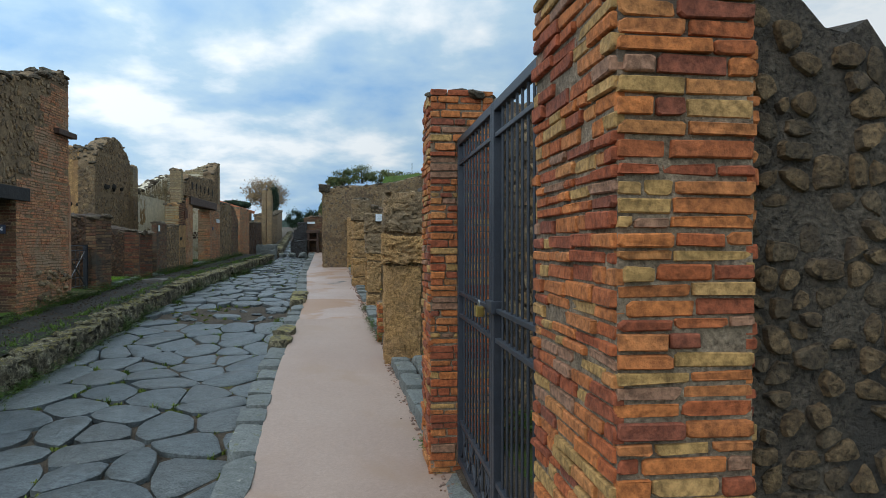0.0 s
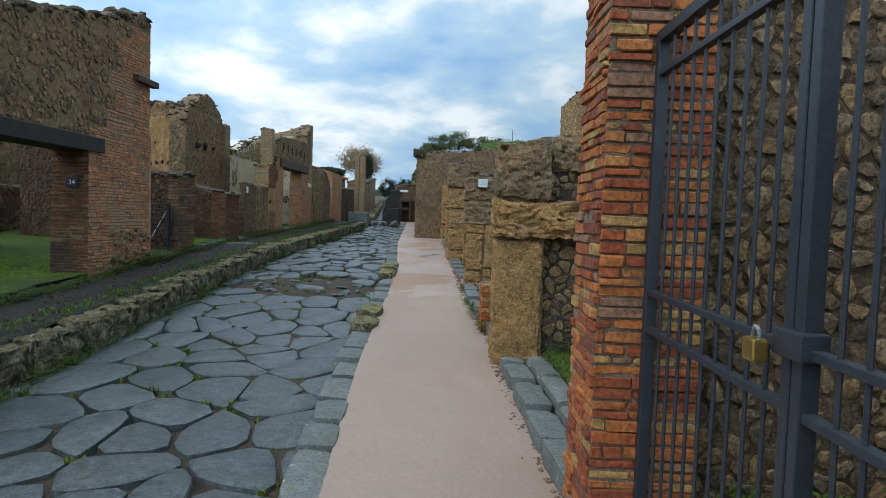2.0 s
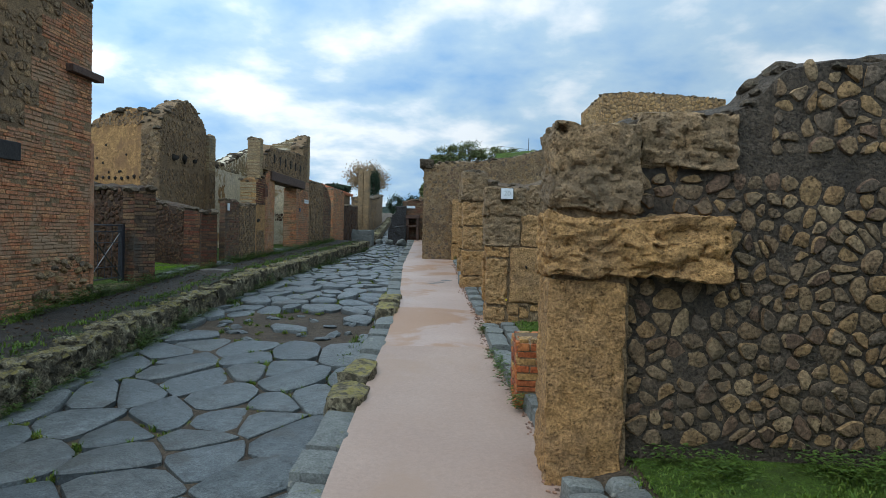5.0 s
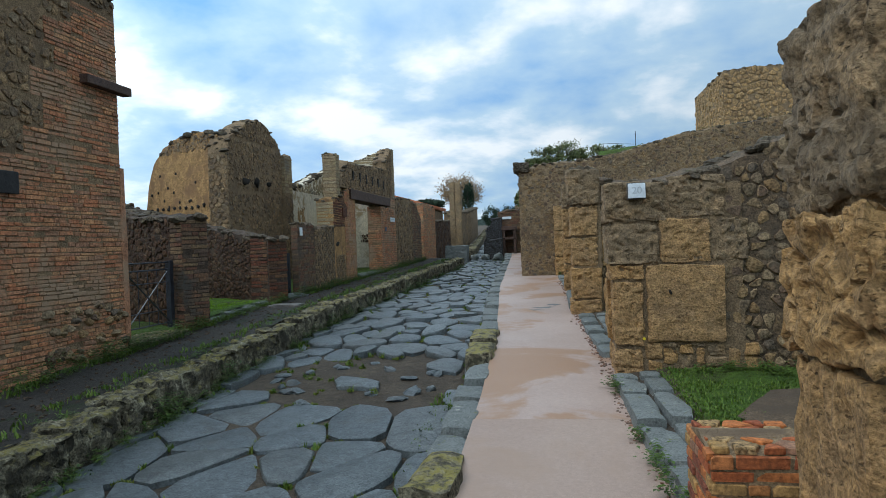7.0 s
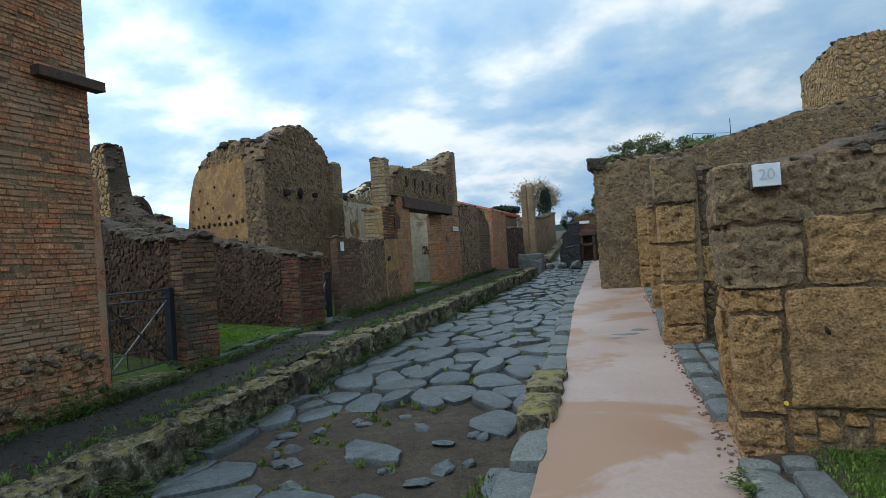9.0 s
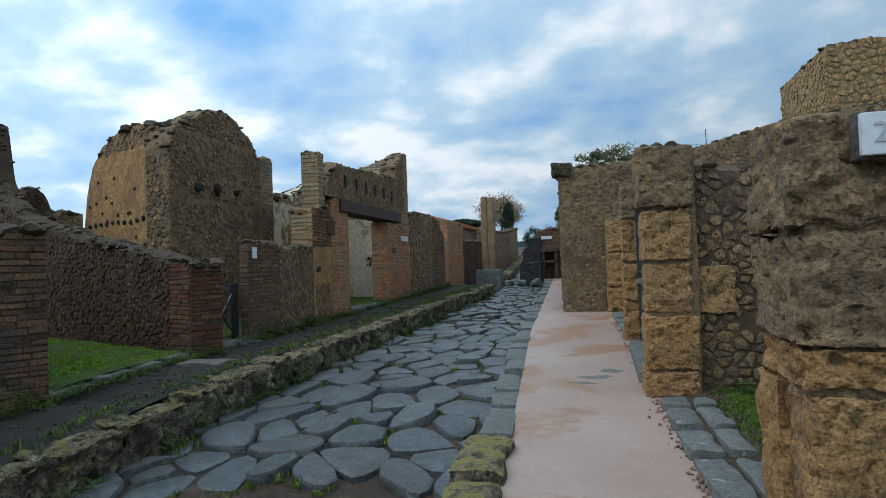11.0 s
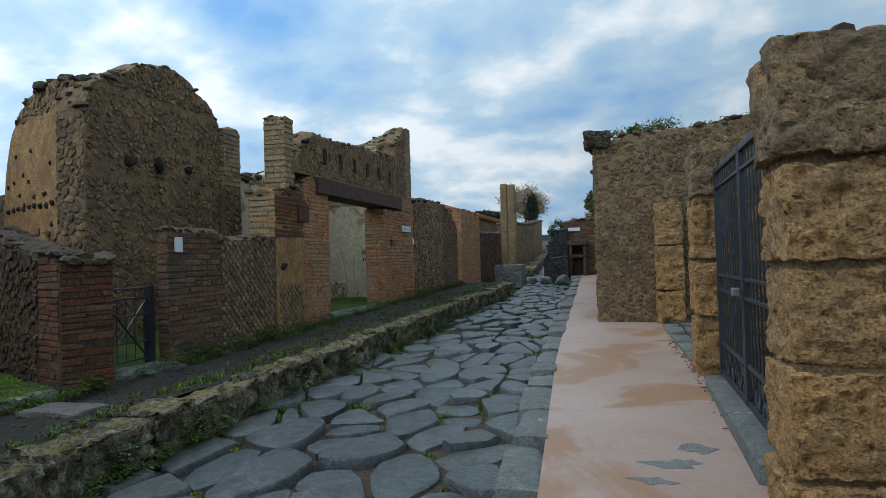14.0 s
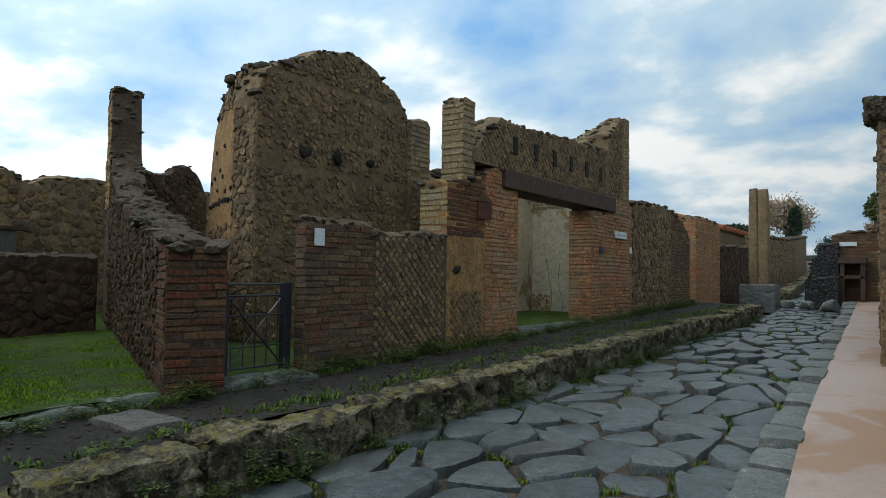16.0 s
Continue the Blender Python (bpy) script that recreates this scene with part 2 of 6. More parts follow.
M_plaster = surf("ochre_plaster", [(0.395, 0.226, 0.0832), (0.293, 0.165, 0.0672)], pits=20, scale=3, grain=0.6, bump=0.8, depth=0.02, stain=(0.217, 0.12, 0.0538), stain_at=(0.48, 0.66), stain_scale=2.5)
M_plaster_pale = surf("pale_cracked_plaster", [(0.672, 0.578, 0.403), (0.564, 0.484, 0.362)], grain=0.35, bump=0.4, depth=0.008, stain=(0.336, 0.242, 0.134), stain_at=(0.57, 0.64), stain_scale=1.6)
M_basalt = surf("worn_basalt", [(0.084, 0.0951, 0.0957), (0.06, 0.0689, 0.0699), (0.106, 0.116, 0.113)], [(0.095, 0.107, 0.108), (0.066, 0.0766, 0.0782), (0.082, 0.0921, 0.0892), (0.112, 0.123, 0.119), (0.09, 0.0931, 0.0846)], 0.6, fine=55, grain=0.6, rough=0.42, bump=0.55, depth=0.014, pits=30, stain=(0.05, 0.0485, 0.0414), stain_at=(0.56, 0.70), stain_scale=2.2, spec=0.45, blotch=0.6)
M_sill = surf("grey_lava_sill", [(0.165, 0.172, 0.155), (0.12, 0.125, 0.113)], [(0.17, 0.175, 0.16), (0.12, 0.125, 0.115)], 0.4, scale=4, fine=60, grain=0.4, rough=0.7, bump=0.5, depth=0.01, pits=30, pit_dark=0.3, stain=(0.30, 0.29, 0.24), stain_at=(0.62, 0.70), stain_scale=8, moss=(0.12, 0.12, 0.04), moss_amt=0.12)
M_pavement = surf("pink_crushed_brick_pavement", [(0.354, 0.25, 0.192), (0.317, 0.217, 0.165)], scale=0.7, fine=150, grain=0.2, rough=0.6, bump=0.3, depth=0.005, stain=(0.302, 0.2, 0.139), stain_at=(0.5, 0.72), stain_scale=0.8, spec=0.4)
M_pavement_wet = surf("stained_pink_pavement", [(0.389, 0.278, 0.224), (0.336, 0.231, 0.178)], scale=0.8, fine=120, grain=0.16, rough=0.5, bump=0.22, depth=0.005, stain=(0.297, 0.163, 0.0883), stain_at=(0.51, 0.575), stain_scale=0.62, spec=0.45)
M_mortar_pier = surf("thin_brick_mortar", [(0.269, 0.194, 0.122), (0.19, 0.138, 0.09)], grain=0.55, fine=60, bump=0.8, depth=0.015, stain=(0.112, 0.0816, 0.0558))
M_crumb = surf("crushed_brick_crumb", [(0.26, 0.15, 0.10), (0.18, 0.115, 0.085)], [(0.30, 0.16, 0.10), (0.20, 0.14, 0.11), (0.14, 0.10, 0.08)], 0.6, bump=0.2)
M_galv = surf("dull_galvanised_steel", [(0.20, 0.21, 0.215), (0.15, 0.155, 0.16)], grain=0.3, rough=0.55, metal=0.6, bump=0.1)
M_moss = surf("joint_moss", [(0.098, 0.13, 0.016), (0.149, 0.17, 0.024)], [(0.092, 0.13, 0.016), (0.172, 0.19, 0.028), (0.127, 0.15, 0.024)], 0.6, bump=0.0, grain=0.1)
M_brick_pil = surf("brown_pilaster_brick", [(0.147, 0.0856, 0.0472), (0.115, 0.0724, 0.0435)], [(0.172, 0.0856, 0.0445), (0.127, 0.0818, 0.0508), (0.0955, 0.062, 0.0445), (0.185, 0.119, 0.0598), (0.14, 0.0555, 0.0318)], 0.7, grain=0.55, stain=(0.0638, 0.0555, 0.0445), blotch=0.3)
M_patch = surf("grey_cement_patch", [(0.16, 0.16, 0.15), (0.20, 0.195, 0.18)], fine=80, grain=0.4, rough=0.8)
M_kerb = surf("mossy_kerb_stone", [(0.0795, 0.0653, 0.042), (0.17, 0.144, 0.0907), (0.339, 0.297, 0.197)], [(0.148, 0.126, 0.0798), (0.0954, 0.0792, 0.0504), (0.212, 0.18, 0.116)], 0.25, scale=7, fine=50, grain=0.75, bump=1.0, depth=0.03, pits=10, pit_dark=0.8, stain=(0.0477, 0.0396, 0.0252), stain_at=(0.51, 0.62), stain_scale=4, moss=(0.212, 0.173, 0.0504), moss_amt=0.42, blotch=0.7)
M_kerb_moss = surf("yellow_mossed_kerb_stone", [(0.0954, 0.0792, 0.0504), (0.201, 0.168, 0.105), (0.36, 0.317, 0.202)], [(0.18, 0.15, 0.0924), (0.117, 0.099, 0.0622), (0.233, 0.198, 0.126)], 0.3, scale=9, fine=40, grain=0.7, bump=0.9, depth=0.025, pits=16, pit_dark=0.8, stain=(0.0636, 0.0544, 0.0319), stain_at=(0.50, 0.62), stain_scale=6, moss=(0.233, 0.193, 0.0521), moss_amt=0.48, blotch=0.7)
M_soil = surf("damp_soil", [(0.0672, 0.0476, 0.0304), (0.103, 0.0762, 0.0495)], scale=2.5, fine=50, grain=0.55, bump=1.0, depth=0.03, stain=(0.0707, 0.0524, 0.037))
M_path = surf("gravelly_earth_path", [(0.044, 0.037, 0.029), (0.032, 0.027, 0.021)], scale=2.0, fine=70, grain=0.6, bump=1.0, depth=0.02, stain=(0.019, 0.028, 0.008), stain_at=(0.56, 0.68), stain_scale=1.4)
M_turf = surf("turf", [(0.0461, 0.0884, 0.0075), (0.0677, 0.119, 0.009), (0.0471, 0.0641, 0.00975)], scale=1.4, fine=90, grain=0.5, bump=0.9, depth=0.03, stain=(0.0717, 0.0641, 0.021), stain_at=(0.58, 0.75), stain_scale=1.2)
M_blade = surf("grass_blade", [(0.07, 0.125, 0.012), (0.10, 0.155, 0.016)], [(0.06, 0.115, 0.011), (0.10, 0.165, 0.016), (0.135, 0.175, 0.024), (0.05, 0.09, 0.012)], 0.7, bump=0.0, grain=0.1, rough=0.6)
M_lawn = surf("lawn_blade", [(0.117, 0.237, 0.00422), (0.16, 0.287, 0.00528)], [(0.103, 0.222, 0.00422), (0.16, 0.298, 0.00528), (0.196, 0.307, 0.00738)], 0.6, bump=0.0, grain=0.1, rough=0.6)
M_weed = surf("weed_leaf", [(0.045, 0.0818, 0.00975), (0.0675, 0.11, 0.0128)], [(0.036, 0.0698, 0.009), (0.0675, 0.115, 0.0128), (0.081, 0.122, 0.018)], 0.7, bump=0.0, grain=0.1, rough=0.6)
M_iron = surf("dark_painted_iron", [(0.020, 0.024, 0.032), (0.028, 0.031, 0.038)], fine=80, grain=0.3, rough=0.48, bump=0.2, depth=0.003, stain=(0.05, 0.035, 0.025), stain_at=(0.66, 0.76), stain_scale=9, spec=0.5)
M_brass = surf("brass", [(0.55, 0.38, 0.10), (0.48, 0.32, 0.09)], grain=0.15, rough=0.35, metal=0.9, bump=0.05)
M_steel = surf("bright_steel", [(0.55, 0.56, 0.57), (0.48, 0.49, 0.50)], grain=0.15, rough=0.3, metal=0.9, bump=0.05)
M_wood = surf("dark_stained_beam", [(0.085, 0.048, 0.033), (0.061, 0.036, 0.026)], scale=6, fine=50, grain=0.45, rough=0.7, bump=0.5, depth=0.008)
M_wood_black = surf("blackened_beam", [(0.022, 0.020, 0.019), (0.03, 0.027, 0.025)], scale=6, fine=50, grain=0.4, rough=0.7, bump=0.5, depth=0.008)
M_wood_grey = surf("grey_weathered_wood", [(0.14, 0.125, 0.11), (0.10, 0.09, 0.08)], scale=6, fine=50, grain=0.5, rough=0.8)
M_enamel = surf("white_enamel", [(0.66, 0.69, 0.70), (0.58, 0.61, 0.62)], grain=0.12, rough=0.4, bump=0.05)
M_navy = surf("dark_blue_enamel", [(0.03, 0.04, 0.075), (0.025, 0.032, 0.06)], grain=0.1, rough=0.4, bump=0.05)
M_ink = surf("grey_lettering", [(0.46, 0.48, 0.49), (0.42, 0.44, 0.45)], grain=0.1, bump=0.0)
M_white = surf("white_lettering", [(0.7, 0.7, 0.7), (0.65, 0.65, 0.65)], grain=0.1, bump=0.0)
M_yellow = surf("yellow_paint", [(0.70, 0.52, 0.03), (0.65, 0.48, 0.03)], grain=0.1, bump=0.0)
M_rooftile = surf("terracotta_tile", [(0.45, 0.15, 0.06), (0.36, 0.12, 0.055)], [(0.42, 0.14, 0.06), (0.50, 0.19, 0.08), (0.34, 0.12, 0.06)], 0.6, grain=0.4)
M_black_stone = surf("black_lava_block", [(0.055, 0.055, 0.058), (0.04, 0.04, 0.043)], [(0.07, 0.07, 0.072), (0.04, 0.04, 0.042), (0.055, 0.053, 0.05)], 0.6, grain=0.5)
M_bark = surf("bark", [(0.09, 0.07, 0.055), (0.06, 0.05, 0.04)], grain=0.5, fine=25)
M_autumn = surf("autumn_leaf", [(0.26, 0.17, 0.085), (0.20, 0.14, 0.08)], [(0.30, 0.19, 0.09), (0.20, 0.14, 0.085), (0.24, 0.18, 0.11)], 0.7, bump=0.0, grain=0.1)
M_dark_leaf = surf("dark_conifer_leaf", [(0.018, 0.033, 0.016), (0.025, 0.042, 0.02)], [(0.016, 0.03, 0.015), (0.028, 0.048, 0.022)], 0.6, bump=0.0, grain=0.1)
M_bush = surf("bush_leaf", [(0.075, 0.10, 0.03), (0.11, 0.125, 0.04)], [(0.06, 0.085, 0.025), (0.12, 0.13, 0.04), (0.15, 0.14, 0.05), (0.08, 0.10, 0.035)], 0.7, bump=0.0, grain=0.1)
M_hill = surf("wooded_distance", [(0.035, 0.05, 0.04), (0.05, 0.065, 0.05)], scale=0.05, fine=0.6, grain=0.5, bump=0.0)
# near-black: painted shade for holes, chips and cracks; also the lava walls' core
M_shade_black = surf("shade_and_core_black", [(0.02, 0.017, 0.014), (0.028, 0.023, 0.018)], grain=0.3)

# ---- plan: level of the right pavement along the street, and the lines of kerbs and walls ----
LEVEL = ((-60, -0.9), (-12, -0.6), (0, -0.42), (5.7, -0.24), (9.4, -0.10), (12.4, 0.07), (14.6, 0.18), (16.2, 0.28), (17.5, 0.33), (24, 0.50), (38, 0.85), (56, 1.55), (90, 3.3), (160, 6.0), (700, 8.0))
PAVE_L = ((-10, 1.05), (3.7, 0.71), (5.4, 0.59), (7.3, 0.48), (10.1, 0.40), (12, 0.37), (14.9, 0.25), (16.9, 0.11), (20.6, -0.18), (22.3, -0.27), (36.5, -0.95), (40, -1.15), (56, -3.1), (90, -5.6))
PAVE_R = ((-10, 2.35), (3.8, 2.06), (5.4, 1.95), (7.3, 1.86), (8.6, 1.84), (11, 1.62), (12.7, 1.58), (15.7, 1.39), (17, 1.36), (20, 1.24), (23.9, 1.06), (24.0, 0.22), (36, -0.35), (40, -0.5))
ROAD_L = ((-10, -2.70), (9, -2.76), (13, -2.94), (18, -2.96), (31, -2.80), (38, -3.0), (56, -4.5), (90, -7.2))


def lerp(table, y):
    return float(np.interp(y, [a for a, _ in table], [b for _, b in table]))


def gz(y):
    return lerp(LEVEL, y)


rng = random.Random(7)
KERB_W = 0.27
ROAD_DROP = 0.26


# ---- builders ----
def mesh_of(name, verts, faces, material, smooth=False):
    me = bpy.data.meshes.new(name)
    me.from_pydata([tuple(v) for v in verts], [], faces)
    me.materials.append(material)
    if smooth:
        me.polygons.foreach_set("use_smooth", [True] * len(me.polygons))
        me.set_sharp_from_angle(angle=0.75)
    me.update()
    return me


def thing(name, verts, faces, material, label="", category="", kind="", group="", smooth=False):
    return tagged(new(name, mesh_of(name, verts, faces, material, smooth)), label, category, group, kind)


def part_of(parent, name, verts, faces, material, label="", smooth=False, kind=""):
    """One mesh under a thing, given in world metres."""
    vs = np.array([tuple(v) for v in verts], float)
    c = vs.mean(axis=0)
    ob = new(name, mesh_of(name, vs - c, faces, material, smooth))
    ob.parent = parent
    ob.matrix_world = Matrix.Translation(c)
    ob.matrix_parent_inverse = Matrix.Identity(4)
    ob.location = Vector(c) - parent.matrix_world.translation
    if label or kind:
        tagged(ob, label, kind=kind)
    return ob


def base_empty(name, at, label, category, group="", kind=""):
    ob = new(name)
    ob.empty_display_size = 0.1
    ob.location = at
    ob.matrix_world = Matrix.Translation(at)
    return tagged(ob, label, category, group, kind)


def box_geo(x0, x1, y0, y1, z0, z1, bev=0.0):
    """A block with chamfered edges."""
    if bev <= 0:
        v = [(x, y, z) for z in (z0, z1) for y in (y0, y1) for x in (x0, x1)]
        return v, [(0, 2, 3, 1), (4, 5, 7, 6), (0, 1, 5, 4), (2, 6, 7, 3), (0, 4, 6, 2), (1, 3, 7, 5)]
    bm = bmesh.new()
    bmesh.ops.create_cube(bm, size=1)
    for q in bm.verts:
        q.co = Vector(((x0 + x1) / 2 + q.co.x * (x1 - x0), (y0 + y1) / 2 + q.co.y * (y1 - y0), (z0 + z1) / 2 + q.co.z * (z1 - z0)))
    bmesh.ops.bevel(bm, geom=bm.edges[:], offset=bev, segments=2, affect="EDGES", profile=0.6)
    v = [q.co.copy() for q in bm.verts]
    f = [tuple(l.vert.index for l in p.loops) for p in (bm.verts.index_update() or bm.faces)]
    bm.free()
    return v, f


def rough_block_geo(x0, x1, y0, y1, z0, z1, amount=0.03, cuts=3, seed=0, bev=0.04, erode=0.0):
    """A hewn stone block: subdivided, rounded and worn unevenly; erode: depth of weathered beds and pits."""
    bm = bmesh.new()
    bmesh.ops.create_cube(bm, size=1)
    bmesh.ops.subdivide_edges(bm, edges=bm.edges[:], cuts=cuts, use_grid_fill=True)
    half = Vector(((x1 - x0) / 2, (y1 - y0) / 2, (z1 - z0) / 2))
    mid = Vector(((x0 + x1) / 2, (y0 + y1) / 2, (z0 + z1) / 2))
    off = Vector((seed * 3.7, seed * 1.3, seed * 2.1))
    for q in bm.verts:
        c = q.co * 2
        loc = Vector((c.x * half.x, c.y * half.y, c.z * half.z))
        p = mid + loc
        if erode:
            rad = min(bev * (0.5 + 2.2 * max(0.0, noise.noise(p * 4.3 + off) + 0.25)), min(half) * 0.6)
            core = Vector([max(-h + rad, min(h - rad, a)) for a, h in zip(loc, half)])
            d = loc - core
            if d.length > 1e-6:
                d.normalize()
                bed = noise.noise(Vector((p.x * 4.5, p.y * 4.5, p.z * 13.0)) + off)
                pit = noise.noise(p * 10 + off)
                hole = noise.noise(p * 24 + off)
                p = mid + core + d * (rad - erode * (0.4 * max(0.0, bed + 0.1) + 1.1 * max(0.0, pit - 0.2) + 0.9 * max(0.0, hole - 0.15)))
        else:
            near = sum(abs(a) > 0.98 for a in c)
            if near >= 2:
                chip = 0.6 + 1.6 * max(0.0, noise.noise(p * 4 + off) + 0.15)
                p -= chip * Vector((c.x * bev if abs(c.x) > 0.98 else 0, c.y * bev if abs(c.y) > 0.98 else 0, c.z * bev if abs(c.z) > 0.98 else 0)) * (0.5 if near == 2 else 0.8)
        q.co = p + noise.noise_vector(p * 5 + off) * amount + noise.noise_vector(p * 13 + off) * amount * 0.55 + noise.noise_vector(p * 29 + off) * amount * 0.3
    bm.verts.index_update()
    v = [q.co.copy() for q in bm.verts]
    f = [tuple(l.vert.index for l in p.loops) for p in bm.faces]
    bm.free()
    return v, f


def tube_geo(a, b, r, sides=8, r2=None):
    a, b = Vector(a), Vector(b)
    q = (b - a).to_track_quat("Z", "Y")
    v, f = [], []
    for k, (p, rad) in enumerate(((a, r), (b, r if r2 is None else r2))):
        for i in range(sides):
            t = 2 * math.pi * i / sides
            v.append(p + q @ Vector((rad * math.cos(t), rad * math.sin(t), 0)))
    for i in range(sides):
        j = (i + 1) % sides
        f.append((i, j, sides + j, sides + i))
    f.append(tuple(range(sides))[::-1])
    f.append(tuple(range(sides, 2 * sides)))
    return v, f


def bar_geo(a, b, w, d, along=(0, 1, 0)):
    """A flat or square bar from a to b: w across 'along', d across the third way."""
    a, b = Vector(a), Vector(b)
    z = (b - a).normalized()
    s = Vector(along)
    s = (s - z * s.dot(z)).normalized()
    t = z.cross(s)
    v = [p + s * (i * w / 2) + t * (j * d / 2) for p in (a, b) for i, j in ((-1, -1), (1, -1), (1, 1), (-1, 1))]
    return v, [(0, 3, 2, 1), (4, 5, 6, 7), (0, 1, 5, 4), (1, 2, 6, 5), (2, 3, 7, 6), (3, 0, 4, 7)]


def join_geo(geos):
    v, f = [], []
    for gv, gf in geos:
        k = len(v)
        v.extend(gv)
        f.extend(tuple(i + k for i in q) for q in gf)
    return v, f


def cells(w, h, sx, sz, jitter, r, drop=0.0):
    """Uneven polygons that fill a rectangle: one for each jittered seed."""
    nx, nz = max(1, round(w / sx)), max(1, round(h / sz))
    sx, sz = w / nx, h / nz
    seed = {}
    for j in range(-2, nz + 2):
        for i in range(-2, nx + 2):
            if drop and r.random() < drop:
                continue
            seed[i, j] = ((i + 0.5 + (0.25 if j % 2 else -0.25) + r.uniform(-jitter, jitter)) * sx, (j + 0.5 + r.uniform(-jitter, jitter)) * sz)
    res = []
    for j in range(nz):
        for i in range(-1, nx + 1):
            if (i, j) not in seed:
                continue
            px, pz = seed[i, j]
            poly = [(px - 2 * sx, pz - 2 * sz), (px + 2 * sx, pz - 2 * sz), (px + 2 * sx, pz + 2 * sz), (px - 2 * sx, pz + 2 * sz)]
            cuts = []
            for dj in (-2, -1, 0, 1, 2):
                for di in (-2, -1, 0, 1, 2):
                    q = seed.get((i + di, j + dj))
                    if (di or dj) and q:
                        nxv, nzv = q[0] - px, q[1] - pz
                        cuts.append((nxv, nzv, nxv * (px + q[0]) / 2 + nzv * (pz + q[1]) / 2))
            cuts += [(1, 0, w), (-1, 0, 0), (0, 1, h), (0, -1, 0)]
            for a, b, c in cuts:
                o = []
                for k in range(len(poly)):
                    p, q = poly[k - 1], poly[k]
                    dp, dq = a * p[0] + b * p[1] - c, a * q[0] + b * q[1] - c
                    if (dp <= 0) != (dq <= 0):
                        t = dp / (dp - dq)
                        o.append((p[0] + (q[0] - p[0]) * t, p[1] + (q[1] - p[1]) * t))
                    if dq <= 0:
                        o.append(q)
                poly = o
                if len(poly) < 3:
                    break
            if len(poly) >= 3:
                res.append(poly)
    return res


def stone_geo(poly, put, gap, depth, r, round_off=0.2, flat=False):
    """One stone from its outline; put(a, b, d) maps the face to the world."""
    cx, cy = sum(p[0] for p in poly) / len(poly), sum(p[1] for p in poly) / len(poly)
    # round the corners by cutting each of them once
    ring = []
    for k in range(len(poly)):
        p, q = poly[k], poly[(k + 1) % len(poly)]
        if math.hypot(q[0] - p[0], q[1] - p[1]) < 0.02:
            continue
        ring += [(p[0] + (q[0] - p[0]) * round_off, p[1] + (q[1] - p[1]) * round_off), (q[0] + (p[0] - q[0]) * round_off, q[1] + (p[1] - q[1]) * round_off)]
    if len(ring) < 4:
        return None
    n = len(ring)
    rad = [math.hypot(p[0] - cx, p[1] - cy) for p in ring]
    if min(rad) < gap * 1.6:
        return None
    out = []
    for k, p in enumerate(ring):
        s = 1 - gap * r.uniform(0.6, 1.5) / rad[k] - (0 if flat else r.uniform(-0.03, 0.10))
        out.append((cx + (p[0] - cx) * s, cy + (p[1] - cy) * s))
    tx, ty = r.uniform(-0.3, 0.3) * depth, r.uniform(-0.3, 0.3) * depth
    levels = ((1.0, -0.03), (0.988, depth * 0.75), (0.93, depth)) if flat else ((1.0, -0.02), (0.97, depth * 0.55), (0.84, depth))
    v, f = [], []
    size = max(rad)
    for s, d in levels:
        for p in out:
            x, y = cx + (p[0] - cx) * s, cy + (p[1] - cy) * s
            v.append(put(x, y, d + (tx * (x - cx) + ty * (y - cy)) / size * (d > 0)))
    v.append(put(cx, cy, depth * (1.01 if flat else 1.12)))
    for l in range(len(levels) - 1):
        for k in range(n):
            j = (k + 1) % n
            f.append((l * n + k, l * n + j, (l + 1) * n + j, (l + 1) * n + k))
    b = (len(levels) - 1) * n
    for k in range(n):
        f.append((b + k, b + (k + 1) % n, len(v) - 1))
    return v, f


def brick_geo(s0, s1, z0, z1, put, depth, r):
    """One hand-made brick: knocked corners, uneven edges, a slightly tilted face."""
    e = r.uniform(0.002, 0.006)
    k = [r.uniform(0.002, 0.009) if r.random() < 0.8 else r.uniform(0.010, 0.020) for _ in range(4)]
    ring = ((s0 + k[0], z0), (s1 - k[1], z0), (s1, z0 + k[1] * 0.6), (s1, z1 - k[2] * 0.6), (s1 - k[2], z1), (s0 + k[3], z1), (s0, z1 - k[3] * 0.6), (s0, z0 + k[0] * 0.6))
    ring = [(s + r.uniform(-0.003, 0.003), z + r.uniform(-0.003, 0.003)) for s, z in ring]
    cs, cz, t = (s0 + s1) / 2, (z0 + z1) / 2, r.uniform(-0.05, 0.05)
    v = [put(s, z, -0.02) for s, z in ring]
    v += [put(s, z, depth - 0.006 + t * (s - cs)) for s, z in ring]
    v += [put(s + (e if s < cs else -e), z + (e if z < cz else -e) * 0.8, depth + t * (s - cs) + r.uniform(-0.002, 0.002)) for s, z in ring]
    f = [(i + 8 * l, (i + 1) % 8 + 8 * l, (i + 1) % 8 + 8 * l + 8, i + 8 * l + 8) for l in (0, 1) for i in range(8)]
    return v, f + [tuple(range(16, 24))]


def ball(level):
    bm = bmesh.new()
    bmesh.ops.create_icosphere(bm, subdivisions=level, radius=1)
    bm.verts.index_update()
    r = [q.co.copy() for q in bm.verts], [tuple(l.vert.index for l in p.loops) for p in bm.faces]
    bm.free()
    return r


BALL = ball(2)


